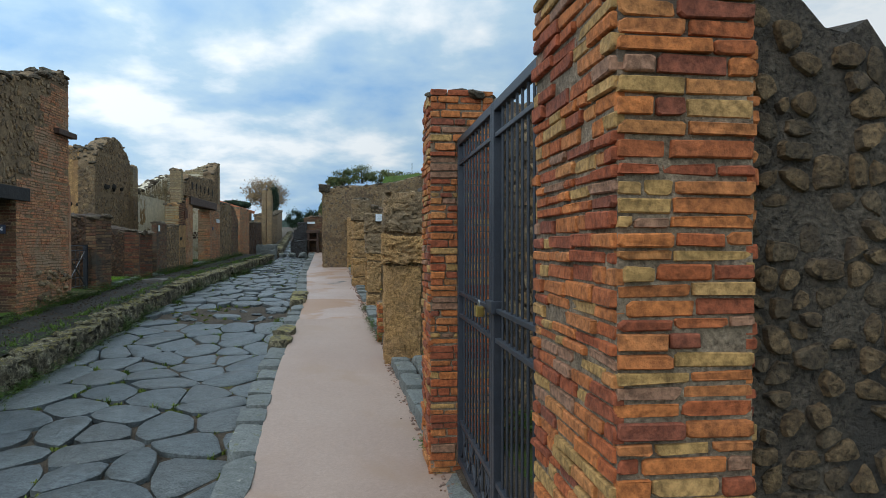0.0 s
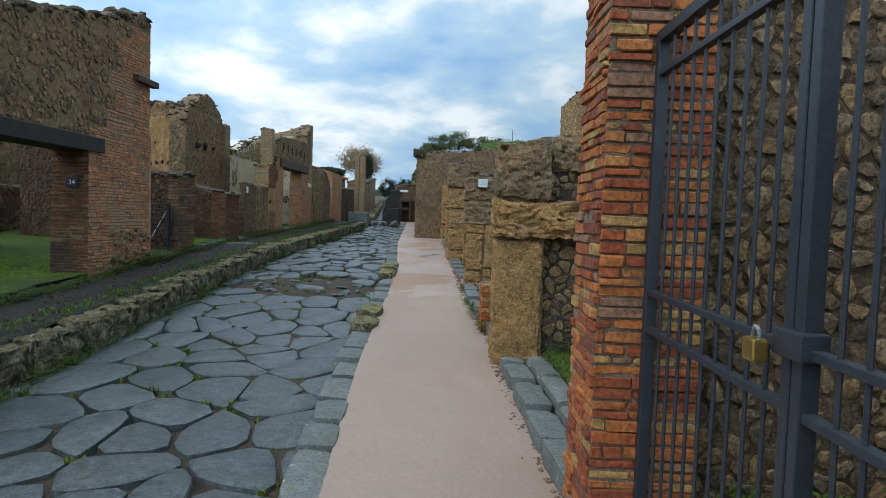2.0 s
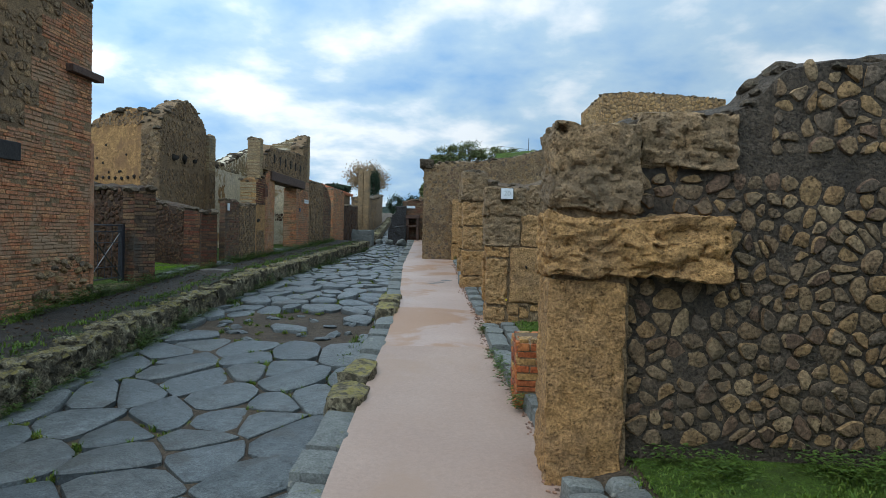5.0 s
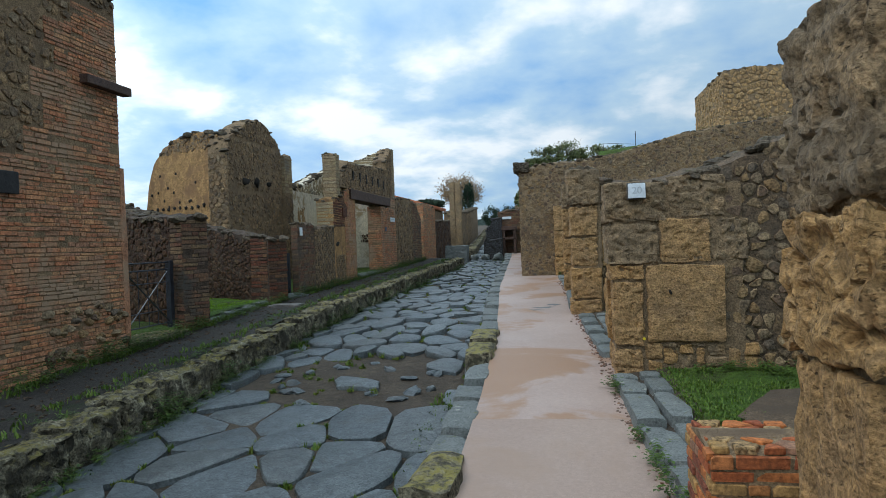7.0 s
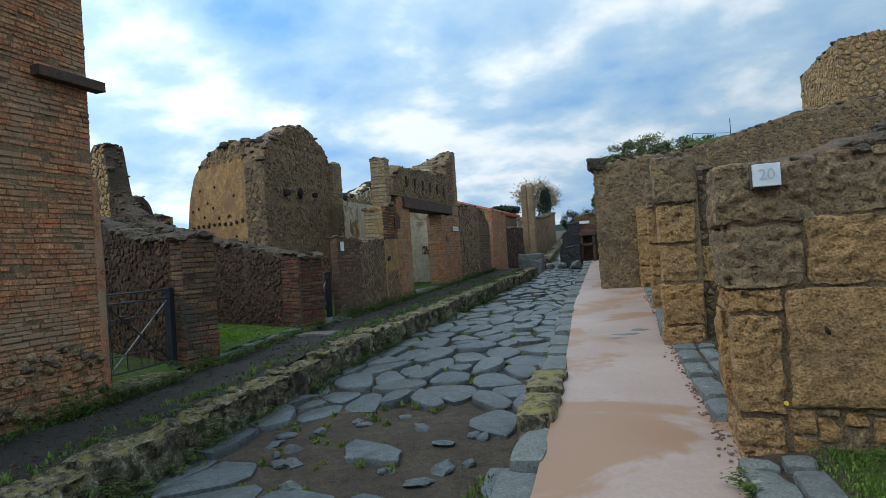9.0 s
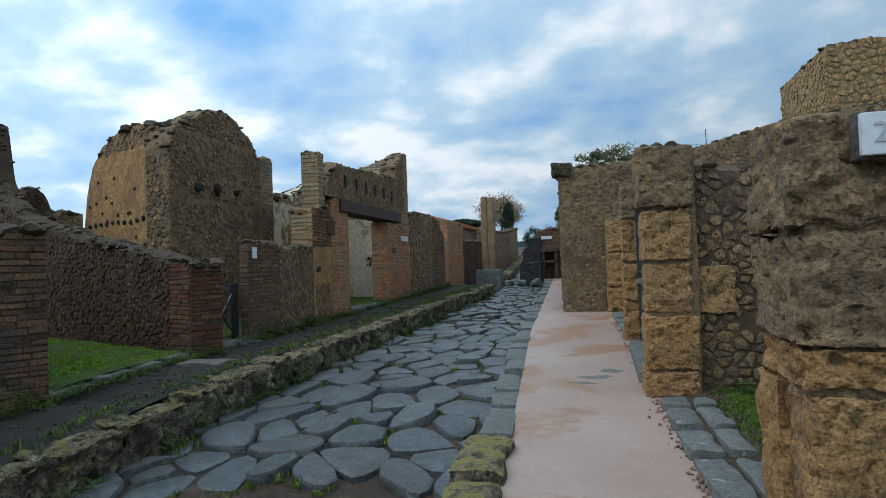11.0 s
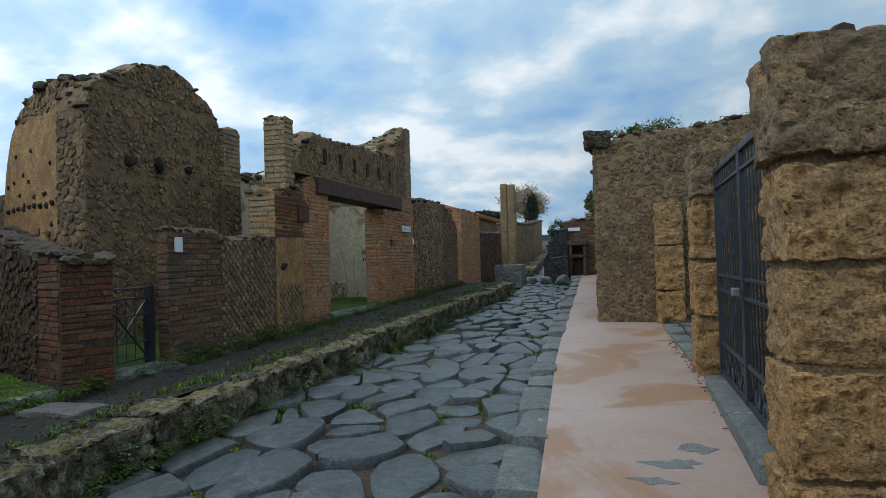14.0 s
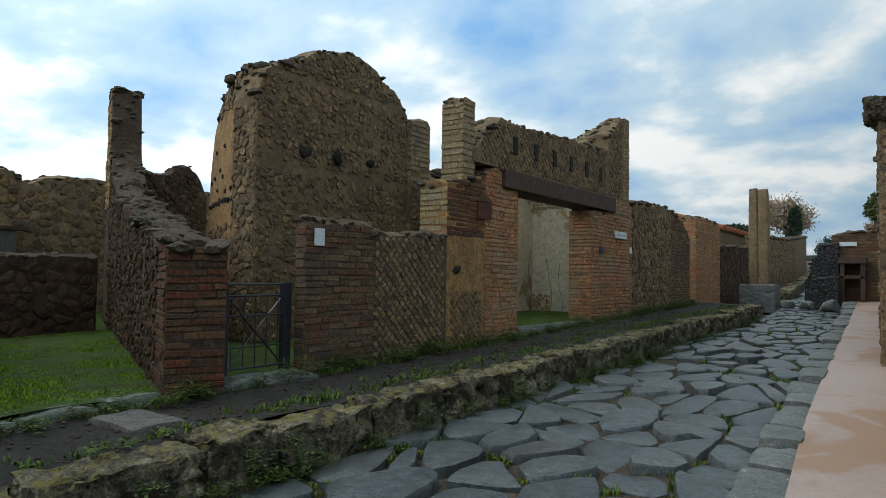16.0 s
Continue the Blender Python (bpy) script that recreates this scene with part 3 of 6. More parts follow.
def lump_geo(c, rx, ry, rz, r):
    """A small uneven stone."""
    m = Matrix.Rotation(r.uniform(0, 6.28), 3, "Z") @ Matrix.Rotation(r.uniform(-0.4, 0.4), 3, "X")
    off, c = Vector((r.uniform(0, 90), r.uniform(0, 90), 0)), Vector(c)
    v = []
    for q in BALL[0]:
        k = 0.92 + 0.45 * noise.noise(q * 1.3 + off) + 0.13 * noise.noise(q * 2.9 + off)
        v.append(m @ Vector((q.x * rx * k, q.y * ry * k, q.z * rz * k)) + c)
    return v, BALL[1]


def pieces(parent, name, geos, material, single=0, smooth=False):
    """The first 'single' pieces as objects of their own, the rest joined."""
    for g in geos[:single]:
        part_of(parent, name, g[0], g[1], material, smooth=smooth)
    rest = geos[single:]
    if rest:
        v, f = join_geo(rest)
        part_of(parent, name + "s_beyond" if single else name + "_work", v, f, material, smooth=smooth, kind="stuff")


def facing(style, w, put, z0, top, r, s0=0.0, size=1.0):
    """The pieces that face one side of a wall, as meshes."""
    zt = max(top(s0 + w * k / 20) for k in range(21))
    geos = []
    if style in ("rubble", "sparse"):
        miss, flat = (0.25, 0.9) if style == "sparse" else (0.05, min(1.0, size + 0.3))
        for poly in cells(w, zt - z0, 0.20 * size, 0.14 * size, 0.5, r, 0.12):
            cx, cz = s0 + sum(p[0] for p in poly) / len(poly), z0 + sum(p[1] for p in poly) / len(poly)
            if cz > top(cx) - 0.07 or r.random() < miss:
                continue
            g = stone_geo([(s0 + a, z0 + b) for a, b in poly], put, r.uniform(0.003, 0.014), r.uniform(0.004, 0.032) * flat, r, r.uniform(0.2, 0.33))
            if g:
                geos.append(g)
    elif style == "brick":
        z = z0
        while z < zt - 0.03:
            h = r.choice((0.031, 0.036, 0.04, 0.043, 0.046, 0.051)) * size
            s = s0 - r.uniform(0, 0.1)
            while s < s0 + w - 0.02:
                l = r.choice((0.10, 0.16, 0.20, 0.22, 0.27)) * r.uniform(0.9, 1.1) * size
                a, b = max(s, s0), min(s + l - r.uniform(0.006, 0.012), s0 + w)
                if s + l > s0 + w - 0.05:
                    b = s0 + w
                if b - a > 0.03 and z + h < top((a + b) / 2) and r.random() > (0.015 if size < 1.02 else 0.06):
                    wv = (0.012 if size < 1.02 else 0.022) * noise.noise(((a + b) * 0.8, z * 3.0, s0 * 7 + 0.5))
                    geos.append(brick_geo(a, b, z + wv, z + wv + h * r.uniform(0.9, 1.04), put, r.uniform(0.003, 0.022 if size < 1.02 else 0.014), r))
                s += l
                if b == s0 + w:
                    break
            z += h + r.uniform(0.006, 0.013) * size
    elif style == "retic":
        d = 0.115 * size
        for j in range(int((zt - z0) / d * 2) + 2):
            for i in range(int(w / d) + 2):
                cx, cz = s0 + (i + (j % 2) * 0.5) * d, z0 + j * d / 2
                if cx - d / 2 < s0 or cx + d / 2 > s0 + w or cz + d / 2 > top(cx) or cz - d / 2 < z0 or r.random() < 0.03:
                    continue
                k = d / 2
                g = stone_geo([(cx - k, cz), (cx, cz - k), (cx + k, cz), (cx, cz + k)], put, 0.008, r.uniform(0.006, 0.02), r, 0.12)
                if g:
                    geos.append(g)
    return geos


def wall(name, p0, p1, base, top, thick, core, label, faces=(), lumps=0.10, lump_mat=None, category="wall", seed=1, uneven=0.05, kind="structure"):
    """A ruined wall from p0 to p1, its face on the right-hand side of that way, its body behind it; top: (s, z) along it.
    faces: (side, style, s0, s1, z0, z1, material, size, single); side front, back, start or end."""
    r = random.Random(seed)
    a, b = Vector((*p0, 0)), Vector((*p1, 0))
    u = (b - a).normalized()
    nrm = Vector((u.y, -u.x, 0))
    length = (b - a).length
    prof = lambda s: float(np.interp(s, [q[0] for q in top], [q[1] for q in top]))
    n = max(2, int(length / 0.07))
    v, f = [], []
    for k in range(n + 1):
        s = length * k / n
        w1 = noise.noise((s * 3.1 + seed * 9.7, seed * 1.7, 0)) * uneven + noise.noise((s * 11 + seed, 3.3, seed)) * uneven * 0.8
        w2 = noise.noise((s * 3.1 + seed * 5.1, 7.7, seed)) * uneven
        p = a + u * s
        q = p - nrm * thick
        v += [(p.x, p.y, base), (p.x, p.y, prof(s) + w1 - 0.03), (*(p - nrm * thick * 0.5).xy, prof(s) + (w1 + w2) * 0.5 + 0.03), (q.x, q.y, prof(s) + w2 - 0.03), (q.x, q.y, base)]
        if k:
            o = 5 * (k - 1)
            for i in range(4):
                f.append((o + i, o + 5 + i, o + 6 + i, o + 1 + i))
            f.append((o + 4, o + 9, o + 5, o))
    f += [(0, 1, 2, 3, 4), tuple(5 * n + i for i in (4, 3, 2, 1, 0))]
    ob = thing(name, v, f, core, label, category, kind)
    for side, style, s0, s1, z0, z1, material, size, single in faces:
        if side == "front":
            put = lambda s, z, d: a + u * s + nrm * d + Vector((0, 0, z))
            tp = lambda s: min(prof(s), z1)
        elif side == "back":
            put = lambda s, z, d: b - u * s - nrm * (thick + d) + Vector((0, 0, z))
            tp = lambda s: min(prof(length - s), z1)
        elif side == "start":
            put = lambda s, z, d: a - nrm * (thick - s) - u * d + Vector((0, 0, z))
            tp = lambda s: min(prof(0), z1)
        else:
            put = lambda s, z, d: b - nrm * s + u * d + Vector((0, 0, z))
            tp = lambda s: min(prof(length), z1)
        geos = facing(style, s1 - s0, put, z0, tp, r, s0, size)
        nm = {"rubble": "stone", "sparse": "stone", "brick": "brick", "retic": "diamond_stone"}[style]
        pieces(ob, nm, geos, material, single, smooth=style in ("rubble", "sparse"))
    if lumps:
        geos = []
        s = 0.0
        while s < length:
            k = r.uniform(0.25, 0.6) * lumps if r.random() < 0.8 else r.uniform(0.6, 1.1) * lumps
            p = a + u * s - nrm * r.uniform(0.0, thick)
            geos.append(lump_geo((p.x, p.y, prof(s) + r.uniform(-0.07, 0.0)), k * 1.35, k, k * 0.62, r))
            s += lumps * r.uniform(0.2, 0.45) / max(1, thick / 0.3)
        part_of(ob, "coping_stones", *join_geo(geos), lump_mat or M_captop, smooth=True, kind="stuff")
    return ob


def strip(name, left, right, zf, y0, y1, step, material, label, category="", kind="structure", nx=4, wob=0.0):
    """A sheet between two lines along the street."""
    v, f = [], []
    ny = max(1, int((y1 - y0) / step))
    for j in range(ny + 1):
        y = y0 + (y1 - y0) * j / ny
        a, b = left(y), right(y)
        for i in range(nx + 1):
            x = a + (b - a) * i / nx
            v.append((x, y, zf(x, y) + wob * noise.noise((x * 1.7, y * 1.7, 0.3))))
    for j in range(ny):
        for i in range(nx):
            o = j * (nx + 1) + i
            f.append((o, o + 1, o + nx + 2, o + nx + 1))
    return thing(name, v, f, material, label, category, kind, smooth=True)


# ---- ground ----
def ground_z(x, y):
    z = gz(y) - 0.55
    if abs(x) > 60:
        z -= 0.004 * (abs(x) - 60)
    return z


gx = [-900, -300, -120, -60, -30, -14, -8, -4, 0, 4, 8, 14, 30, 60, 120, 300, 900]
gy = [-500, -150, -60, -20, -8, 0, 6, 12, 18, 24, 32, 40, 56, 90, 160, 350, 900]
gv = [(x, y, ground_z(x, y)) for y in gy for x in gx]
gf = [(j * len(gx) + i, j * len(gx) + i + 1, (j + 1) * len(gx) + i + 1, (j + 1) * len(gx) + i) for j in range(len(gy) - 1) for i in range(len(gx) - 1)]
thing("ground", gv, gf, M_soil, "dark earth ground under the ruined town", "ground", "structure")

road_r = lambda y: lerp(PAVE_L, y) - KERB_W
road_l = lambda y: lerp(ROAD_L, y)
road_z = lambda x, y: gz(y) - ROAD_DROP - 0.035
road = strip("road", lambda y: road_l(y) - 0.1, lambda y: road_r(y) + 0.1, road_z, -8, 90, 0.5, M_soil, "ancient street paved with large worn basalt stones", "road", wob=0.03)
pavement = strip("pavement_right_1", lambda y: lerp(PAVE_L, y) - 0.02, lambda y: lerp(PAVE_R, y) + 0.12, lambda x, y: gz(y), -8, 11.2, 0.25, M_pavement, "smooth pink crushed-brick pavement", "pavement", nx=8, wob=0.012)
strip("pavement_right_2", lambda y: lerp(PAVE_L, y) - 0.02, lambda y: lerp(PAVE_R, y) + 0.12, lambda x, y: gz(y) - 0.004, 11.212, 39.5, 0.1, M_pavement_wet, "pink pavement blotched with orange damp stains", "pavement", nx=10, wob=0.014)
pav_l = strip("pavement_left", lambda y: -5.2, lambda y: road_l(y) - 0.3, lambda x, y: gz(y) + 0.075, -8, 34, 0.25, M_path, "narrow earthen footpath behind the high kerb", "pavement", nx=8, wob=0.05)
yard_rise = lambda y: float(np.interp(y, (-5, 9, 11, 12.5, 16, 24), (0.15, 0.15, 0.12, 0.07, 0.06, 0.05)))
yard_r = strip("yard_right", lambda y: lerp(PAVE_R, min(y, 23.8)) + 0.5, lambda y: 12.0, lambda x, y: gz(y) + yard_rise(y) - 0.02, -8, 30, 0.3, M_turf, "mossy turf floor of the roofless shops", "ground", nx=16, wob=0.05)
strip("sill_bed", lambda y: lerp(PAVE_R, min(y, 23.8)) + 0.1, lambda y: lerp(PAVE_R, min(y, 23.8)) + 0.56, lambda x, y: gz(y) + (x - lerp(PAVE_R, min(y, 23.8))) * yard_rise(y) * 1.5, -8, 23.95, 0.3, M_soil, "dark damp earth under the shop thresholds", "ground", nx=4, wob=0.03)
yard_l = strip("yard_left", lambda y: -16.0, lambda y: -4.62, lambda x, y: gz(y) + 0.13, -8, 34, 0.3, M_turf, "turf floor of the roofless houses", "ground", nx=18, wob=0.05)
gravel = strip("gravel_patch", lambda y: 2.35 + 0.6 * abs(y - 10.9), lambda y: 4.6 - 0.7 * abs(y - 10.9), lambda x, y: gz(y) + yard_rise(y) + 0.012, 10.0, 11.7, 0.15, M_mortar_brown, "patch of brown gravel in the turf", "ground", nx=12, wob=0.05)

# ---- street paving ----
rr = random.Random(3)
JOINTS = []


def paving(y0, y1, sx, sz, single, seed, gaps=(0.007, 0.012, 0.018, 0.035), deep=0.052, rnd=0.21):
    r = random.Random(seed)
    h = y1 - y0
    geos = []
    for poly in cells(4.0, h, sx, sz, 0.5, r, 0.16):
        def put(a, b, d):
            y = y0 + b
            l, q = road_l(y) - 0.02, road_r(y) + 0.02
            x = l + (q - l) * a / 4.0
            return Vector((x, y, gz(y) - ROAD_DROP - 0.03 + d + 0.02 * math.sin(x * 2.1 + y * 0.7)))
        c = put(sum(p[0] for p in poly) / len(poly), sum(p[1] for p in poly) / len(poly), 0)
        for q in range(len(poly)):
            if r.random() < 0.8:
                t = r.random()
                JOINTS.append(put(poly[q - 1][0] * t + poly[q][0] * (1 - t), poly[q - 1][1] * t + poly[q][1] * (1 - t), 0))
        hollow = ((c.x + 1.45) / 1.35) ** 2 + ((c.y - 13.5) / 1.1) ** 2
        if hollow < 1 and r.random() < 0.85:
            continue
        g = stone_geo(poly, put, r.choice(gaps), r.uniform(0.022, deep), r, rnd, flat=True)
        if g:
            geos.append((c.y, g))
    geos.sort(key=lambda q: q[0])
    pieces(road, "paving_stone", [g for _, g in geos], M_basalt, single, smooth=True)


paving(1.0, 13.0, 0.86, 0.66, 140, 11)
paving(13.0, 25.0, 0.70, 0.50, 190, 12, (0.012, 0.02, 0.03, 0.055), 0.085, 0.25)
paving(25.0, 62.0, 0.66, 0.55, 0, 13, (0.015, 0.03, 0.05), 0.08, 0.25)
paving(-6.0, 1.0, 0.70, 0.56, 0, 14)
# small stones set into the worn hollow
small = []
for _ in range(20):
    t, q = rr.uniform(0, 6.28), rr.uniform(0.55, 1.0)
    x, y = -1.45 + 1.25 * q * math.cos(t), 13.5 + 1.05 * q * math.sin(t)
    k = rr.uniform(0.06, 0.15)
    small.append(lump_geo((x, y, gz(y) - ROAD_DROP - 0.03), k, k * 0.8, 0.04, rr))
pieces(road, "cobble", small, M_basalt, 20, smooth=True)

# ---- kerbs ----
kerb_r = base_empty("kerb_right", (0, 0, 0), "low kerb of grey lava blocks edging the pavement", "kerb", kind="structure")
y, k = -6.0, 0
rk = random.Random(21)
while y < 39:
    l = rk.uniform(0.45, 0.95)
    x0, x1 = road_r(y + l / 2) + rk.uniform(-0.03, 0.03), lerp(PAVE_L, y + l / 2) + 0.01
    mossy = 8.9 < y + l / 2 < 10.1 or 13.4 < y + l / 2 < 14.9
    z1 = gz(y + l / 2) + (rk.uniform(0.05, 0.09) if mossy else rk.uniform(-0.02, 0.03))
    if mossy:
        x0, x1 = x0 - 0.06, x1 + 0.03
    v, f = rough_block_geo(x0, x1, y + 0.012, y + l - 0.012, gz(y) - 0.5, z1, 0.035 if mossy else 0.012, 3, k, 0.05 if mossy else 0.03)
    sh = (lerp(PAVE_L, y + l) - lerp(PAVE_L, y)) / l
    v = [Vector((p[0] + sh * (p[1] - y - l / 2), p[1], p[2])) for p in v]
    part_of(kerb_r, "kerb_stone", v, f, M_kerb_moss if mossy else M_sill, "yellow mossy kerb block" if mossy else "", smooth=True)
    y += l
    k += 1

kerb_l = base_empty("kerb_left", (0, 0, 0), "high kerb of rough mossy stone blocks", "kerb", kind="structure")
y = -6.0
while y < 33.5:
    l = rk.uniform(0.55, 1.05)
    c = y + l / 2
    x1, x0 = road_l(c) + rk.uniform(-0.03, 0.05), road_l(c) - 0.36 + rk.uniform(-0.04, 0.04)
    v, f = rough_block_geo(x0, x1, y + 0.002, y + l - 0.002, gz(y) - 0.45, gz(c) + 0.105 + rk.uniform(-0.02, 0.02), 0.03, 14, k, 0.035, 0.09)
    part_of(kerb_l, "kerb_stone", v, f, M_kerb, smooth=True)
    y += l
    k += 1
while y < 80:
    l = rk.uniform(1.0, 1.6)
    c = y + l / 2
    v, f = rough_block_geo(road_l(c) - 0.5, road_l(c) + 0.02, y, y + l - 0.02, gz(y) - 0.45, gz(c) + 0.12, 0.05, 2, k, 0.05)
    if y > 42:
        part_of(kerb_l, "kerb_stone", v, f, M_kerb, smooth=True)
    y += l
    k += 1

# sills of the shops on the right: two rows of lava blocks, a groove between them
sills = base_empty("shop_sills", (0, 0, 0), "stepped grey lava threshold stones along the pavement", "threshold", kind="structure")
for ya, yb in ((4.35, 7.3), (8.0, 12.5), (13.35, 16.2), (20.5, 23.4)):
    y = ya
    while y < yb - 0.1:
        l = min(rk.uniform(0.5, 0.9), yb - y)
        c = y + l / 2
        sh = (lerp(PAVE_R, y + l) - lerp(PAVE_R, y)) / l
        for d0, d1, up in ((0.01, 0.25, 0.85), (0.258, 0.46, 1.02)):
            z1 = gz(c) + max(0.05, yard_rise(c) * up) + rk.uniform(-0.012, 0.012)
            v, f = rough_block_geo(lerp(PAVE_R, c) + d0, lerp(PAVE_R, c) + d1, y + 0.008, y + l - 0.008, gz(c) - 0.3, z1, 0.014, 3, k, 0.03)
            part_of(sills, "threshold_stone", [Vector((p[0] + sh * (p[1] - c), p[1], p[2])) for p in v], f, M_sill, smooth=True)
            k += 1
        y += l
v, f = rough_block_geo(1.26, 1.60, 16.88, 19.7, 0.1, gz(18.3) + 0.07, 0.01, 4, 5, 0.02)
part_of(sills, "gate_threshold", v, f, M_sill, "long grey threshold slab under an iron gate", smooth=True)
v, f = rough_block_geo(2.05, 2.5, 1.5, 3.7, -0.6, gz(2.6) + 0.04, 0.01, 4, 6, 0.02)
part_of(sills, "gate_threshold", v, f, M_sill, smooth=True)

# ---- right side: walls and piers, from the start of the walk ----
wall("brick_pier_a", (2.16, 0.66), (2.56, 0.66), -0.6, ((0, 2.62), (0.4, 2.62)), 0.82, M_mortar_pier, "square pier of bright orange and yellow bricks beside an iron gate", (
    ("front", "brick", 0, 0.40, -0.42, 9, M_brick, 1.0, 160), ("start", "brick", 0, 0.82, -0.42, 9, M_brick, 1.0, 140), ("end", "brick", 0, 0.82, -0.42, 9, M_brick, 1.0, 0), ("back", "brick", 0, 0.40, -0.42, 9, M_brick, 1.0, 0)), 0.08, seed=2, uneven=0.02, category="pier", kind="")
wall("wall_entry", (2.56, 0.74), (9.0, 0.74), -0.6, ((0, 2.45), (0.1, 2.2), (0.25, 2.06), (0.4, 2.08), (0.6, 1.98), (0.75, 2.0), (1.0, 1.92), (2, 1.9), (6.5, 1.8)), 0.55, M_mortar_entry, "rough rubble wall with deep mortar beside a brick pier", (
    ("front", "sparse", 0, 2.6, -0.35, 9, M_rubble_entry, 0.5, 300),), 0.0, seed=3, uneven=0.10)
wall("brick_pier_b", (1.98, 3.70), (2.44, 3.70), -0.6, ((0, 2.50), (0.46, 2.52)), 0.50, M_mortar_pier, "square pier of orange brick carrying an iron gate", (
    ("front", "brick", 0, 0.46, -0.33, 9, M_brick, 1.0, 180), ("start", "brick", 0, 0.50, -0.33, 9, M_brick, 1.0, 120), ("back", "brick", 0, 0.46, -0.33, 9, M_brick, 1.0, 0)), 0.07, seed=4, uneven=0.02, category="pier", kind="")
wall("wall_gatehouse", (2.44, 3.92), (9.0, 3.92), -0.6, ((0, 2.52), (0.8, 2.44), (1.6, 2.32), (6.5, 2.2)), 0.32, M_mortar_brown, "rubble wall of brown and grey stones behind an iron gate", (
    ("front", "rubble", 0, 3.2, -0.05, 9, M_rubble, 0.62, 300), ("back", "rubble", 3.4, 6.5, 0.0, 9, M_rubble, 1.2, 0)), 0.10, seed=5)
wall("wall_room_a", (9.0, 30.0), (9.0, 0.0), -0.5, ((0, 3.8), (10, 3.2), (18, 2.9), (22, 2.3), (30, 1.9)), 0.5, M_mortar_brown, "far rubble wall closing the roofless shops", (("front", "rubble", 0, 30, 0.2, 9, M_rubble, 1.9, 0),), 0.14, seed=6)

# first tuff pier and its cross-wall
wall("wall_cross_1", (2.26, 7.56), (9.0, 7.56), -0.4, ((0, 2.10), (0.6, 2.18), (0.72, 2.22), (0.95, 2.46), (1.6, 2.55), (6.7, 2.5)), 0.42, M_mortar_entry, "cross-wall of mixed tuff and lava rubble", (
    ("front", "rubble", 0, 2.8, 0.05, 1.86, M_rubble, 0.62, 300), ("front", "rubble", 0.9, 2.8, 1.9, 9, M_rubble, 0.7, 0)), 0.09, seed=7)


def block(parent, name, x0, x1, y0, y1, z0, z1, material, seed, amount=0.02, label="", bev=0.02, cuts=24, erode=0.055):
    v, f = rough_block_geo(x0, x1, y0, y1, z0, z1, amount * 0.6, cuts, seed, bev, erode)
    return part_of(parent, name, v, f, material, label, smooth=True)


pier1 = base_empty("tuff_pier", (2.03, 7.7, -0.2), "pier of big pitted tan tuff blocks with grey top", "pier", "tuff piers")
block(pier1, "upright_block", 1.79, 2.28, 7.44, 7.96, -0.25, 1.10, M_tuff, 1, 0.02)
block(pier1, "ledge_block", 1.77, 2.90, 7.38, 7.95, 1.11, 1.50, M_tuff, 2, 0.05, "long eroded tan ledge stone", cuts=36, erode=0.085)
block(pier1, "top_block", 2.33, 2.95, 7.50, 7.96, 1.79, 2.16, M_tuff_grey, 4, 0.04, "grey pitted top stone", erode=0.09)
block(pier1, "top_block", 1.78, 2.34, 7.41, 7.96, 1.51, 2.06, M_tuff_grey, 3, 0.035, "grey pitted top stone", bev=0.045, cuts=30, erode=0.08)

P2 = 12.62
wall("wall_cross_2", (1.98, P2 + 0.06), (9.0, P2 + 0.06), -0.2, ((0, 2.02), (0.5, 2.10), (1.5, 2.46), (2.5, 2.66), (4, 2.8), (7, 2.9)), 0.45, M_mortar_brown, "tall cross-wall of tan tuff and rubble", (
    ("front", "rubble", 0.3, 3.4, 0.1, 9, M_rubble, 0.7, 300),), 0.13, seed=8, uneven=0.10)
pier2 = base_empty("tuff_pier", (1.8, P2 + 0.3, 0.0), "tuff pier bearing a white house-number plate", "pier", "tuff piers")
# street-side stack, then the broad face of mixed blocks
for i, (x0, x1, y1, z0, z1, mt) in enumerate(((1.63, 1.92, 0.64, 0.0, 0.36, M_tuff), (1.64, 1.94, 0.30, 0.37, 1.02, M_tuff), (1.62, 1.96, 0.64, 1.03, 1.18, M_tuff), (1.60, 2.10, 0.64, 1.19, 1.60, M_tuff_grey), (1.59, 2.18, 0.62, 1.61, 2.02, M_tuff_grey))):
    block(pier2, "pier_block", x0, x1, P2 - 0.01 * (i % 2), P2 + y1, z0, z1, mt, 20 + i, 0.025, erode=0.07)
block(pier2, "pier_block", 1.60, 1.90, P2 + 0.31, P2 + 0.66, 0.37, 1.02, M_tuff, 26, 0.025)
block(pier2, "pier_block", 1.97, 2.72, P2 - 0.01, P2 + 0.4, 0.40, 1.17, M_tuff, 31, 0.02, "broad tan tuff block with a hole", erode=0.03)
block(pier2, "pier_block", 2.12, 2.60, P2, P2 + 0.4, 1.19, 1.63, M_tuff, 32, 0.025)
block(pier2, "pier_block", 2.20, 2.75, P2 + 0.01, P2 + 0.45, 1.65, 2.06, M_tuff_grey, 33, 0.04, erode=0.08)
block(pier2, "pier_block", 2.62, 2.95, P2 + 0.02, P2 + 0.4, 1.20, 1.62, M_tuff_grey, 34, 0.03)
foot = random.Random(61)
x = 1.95
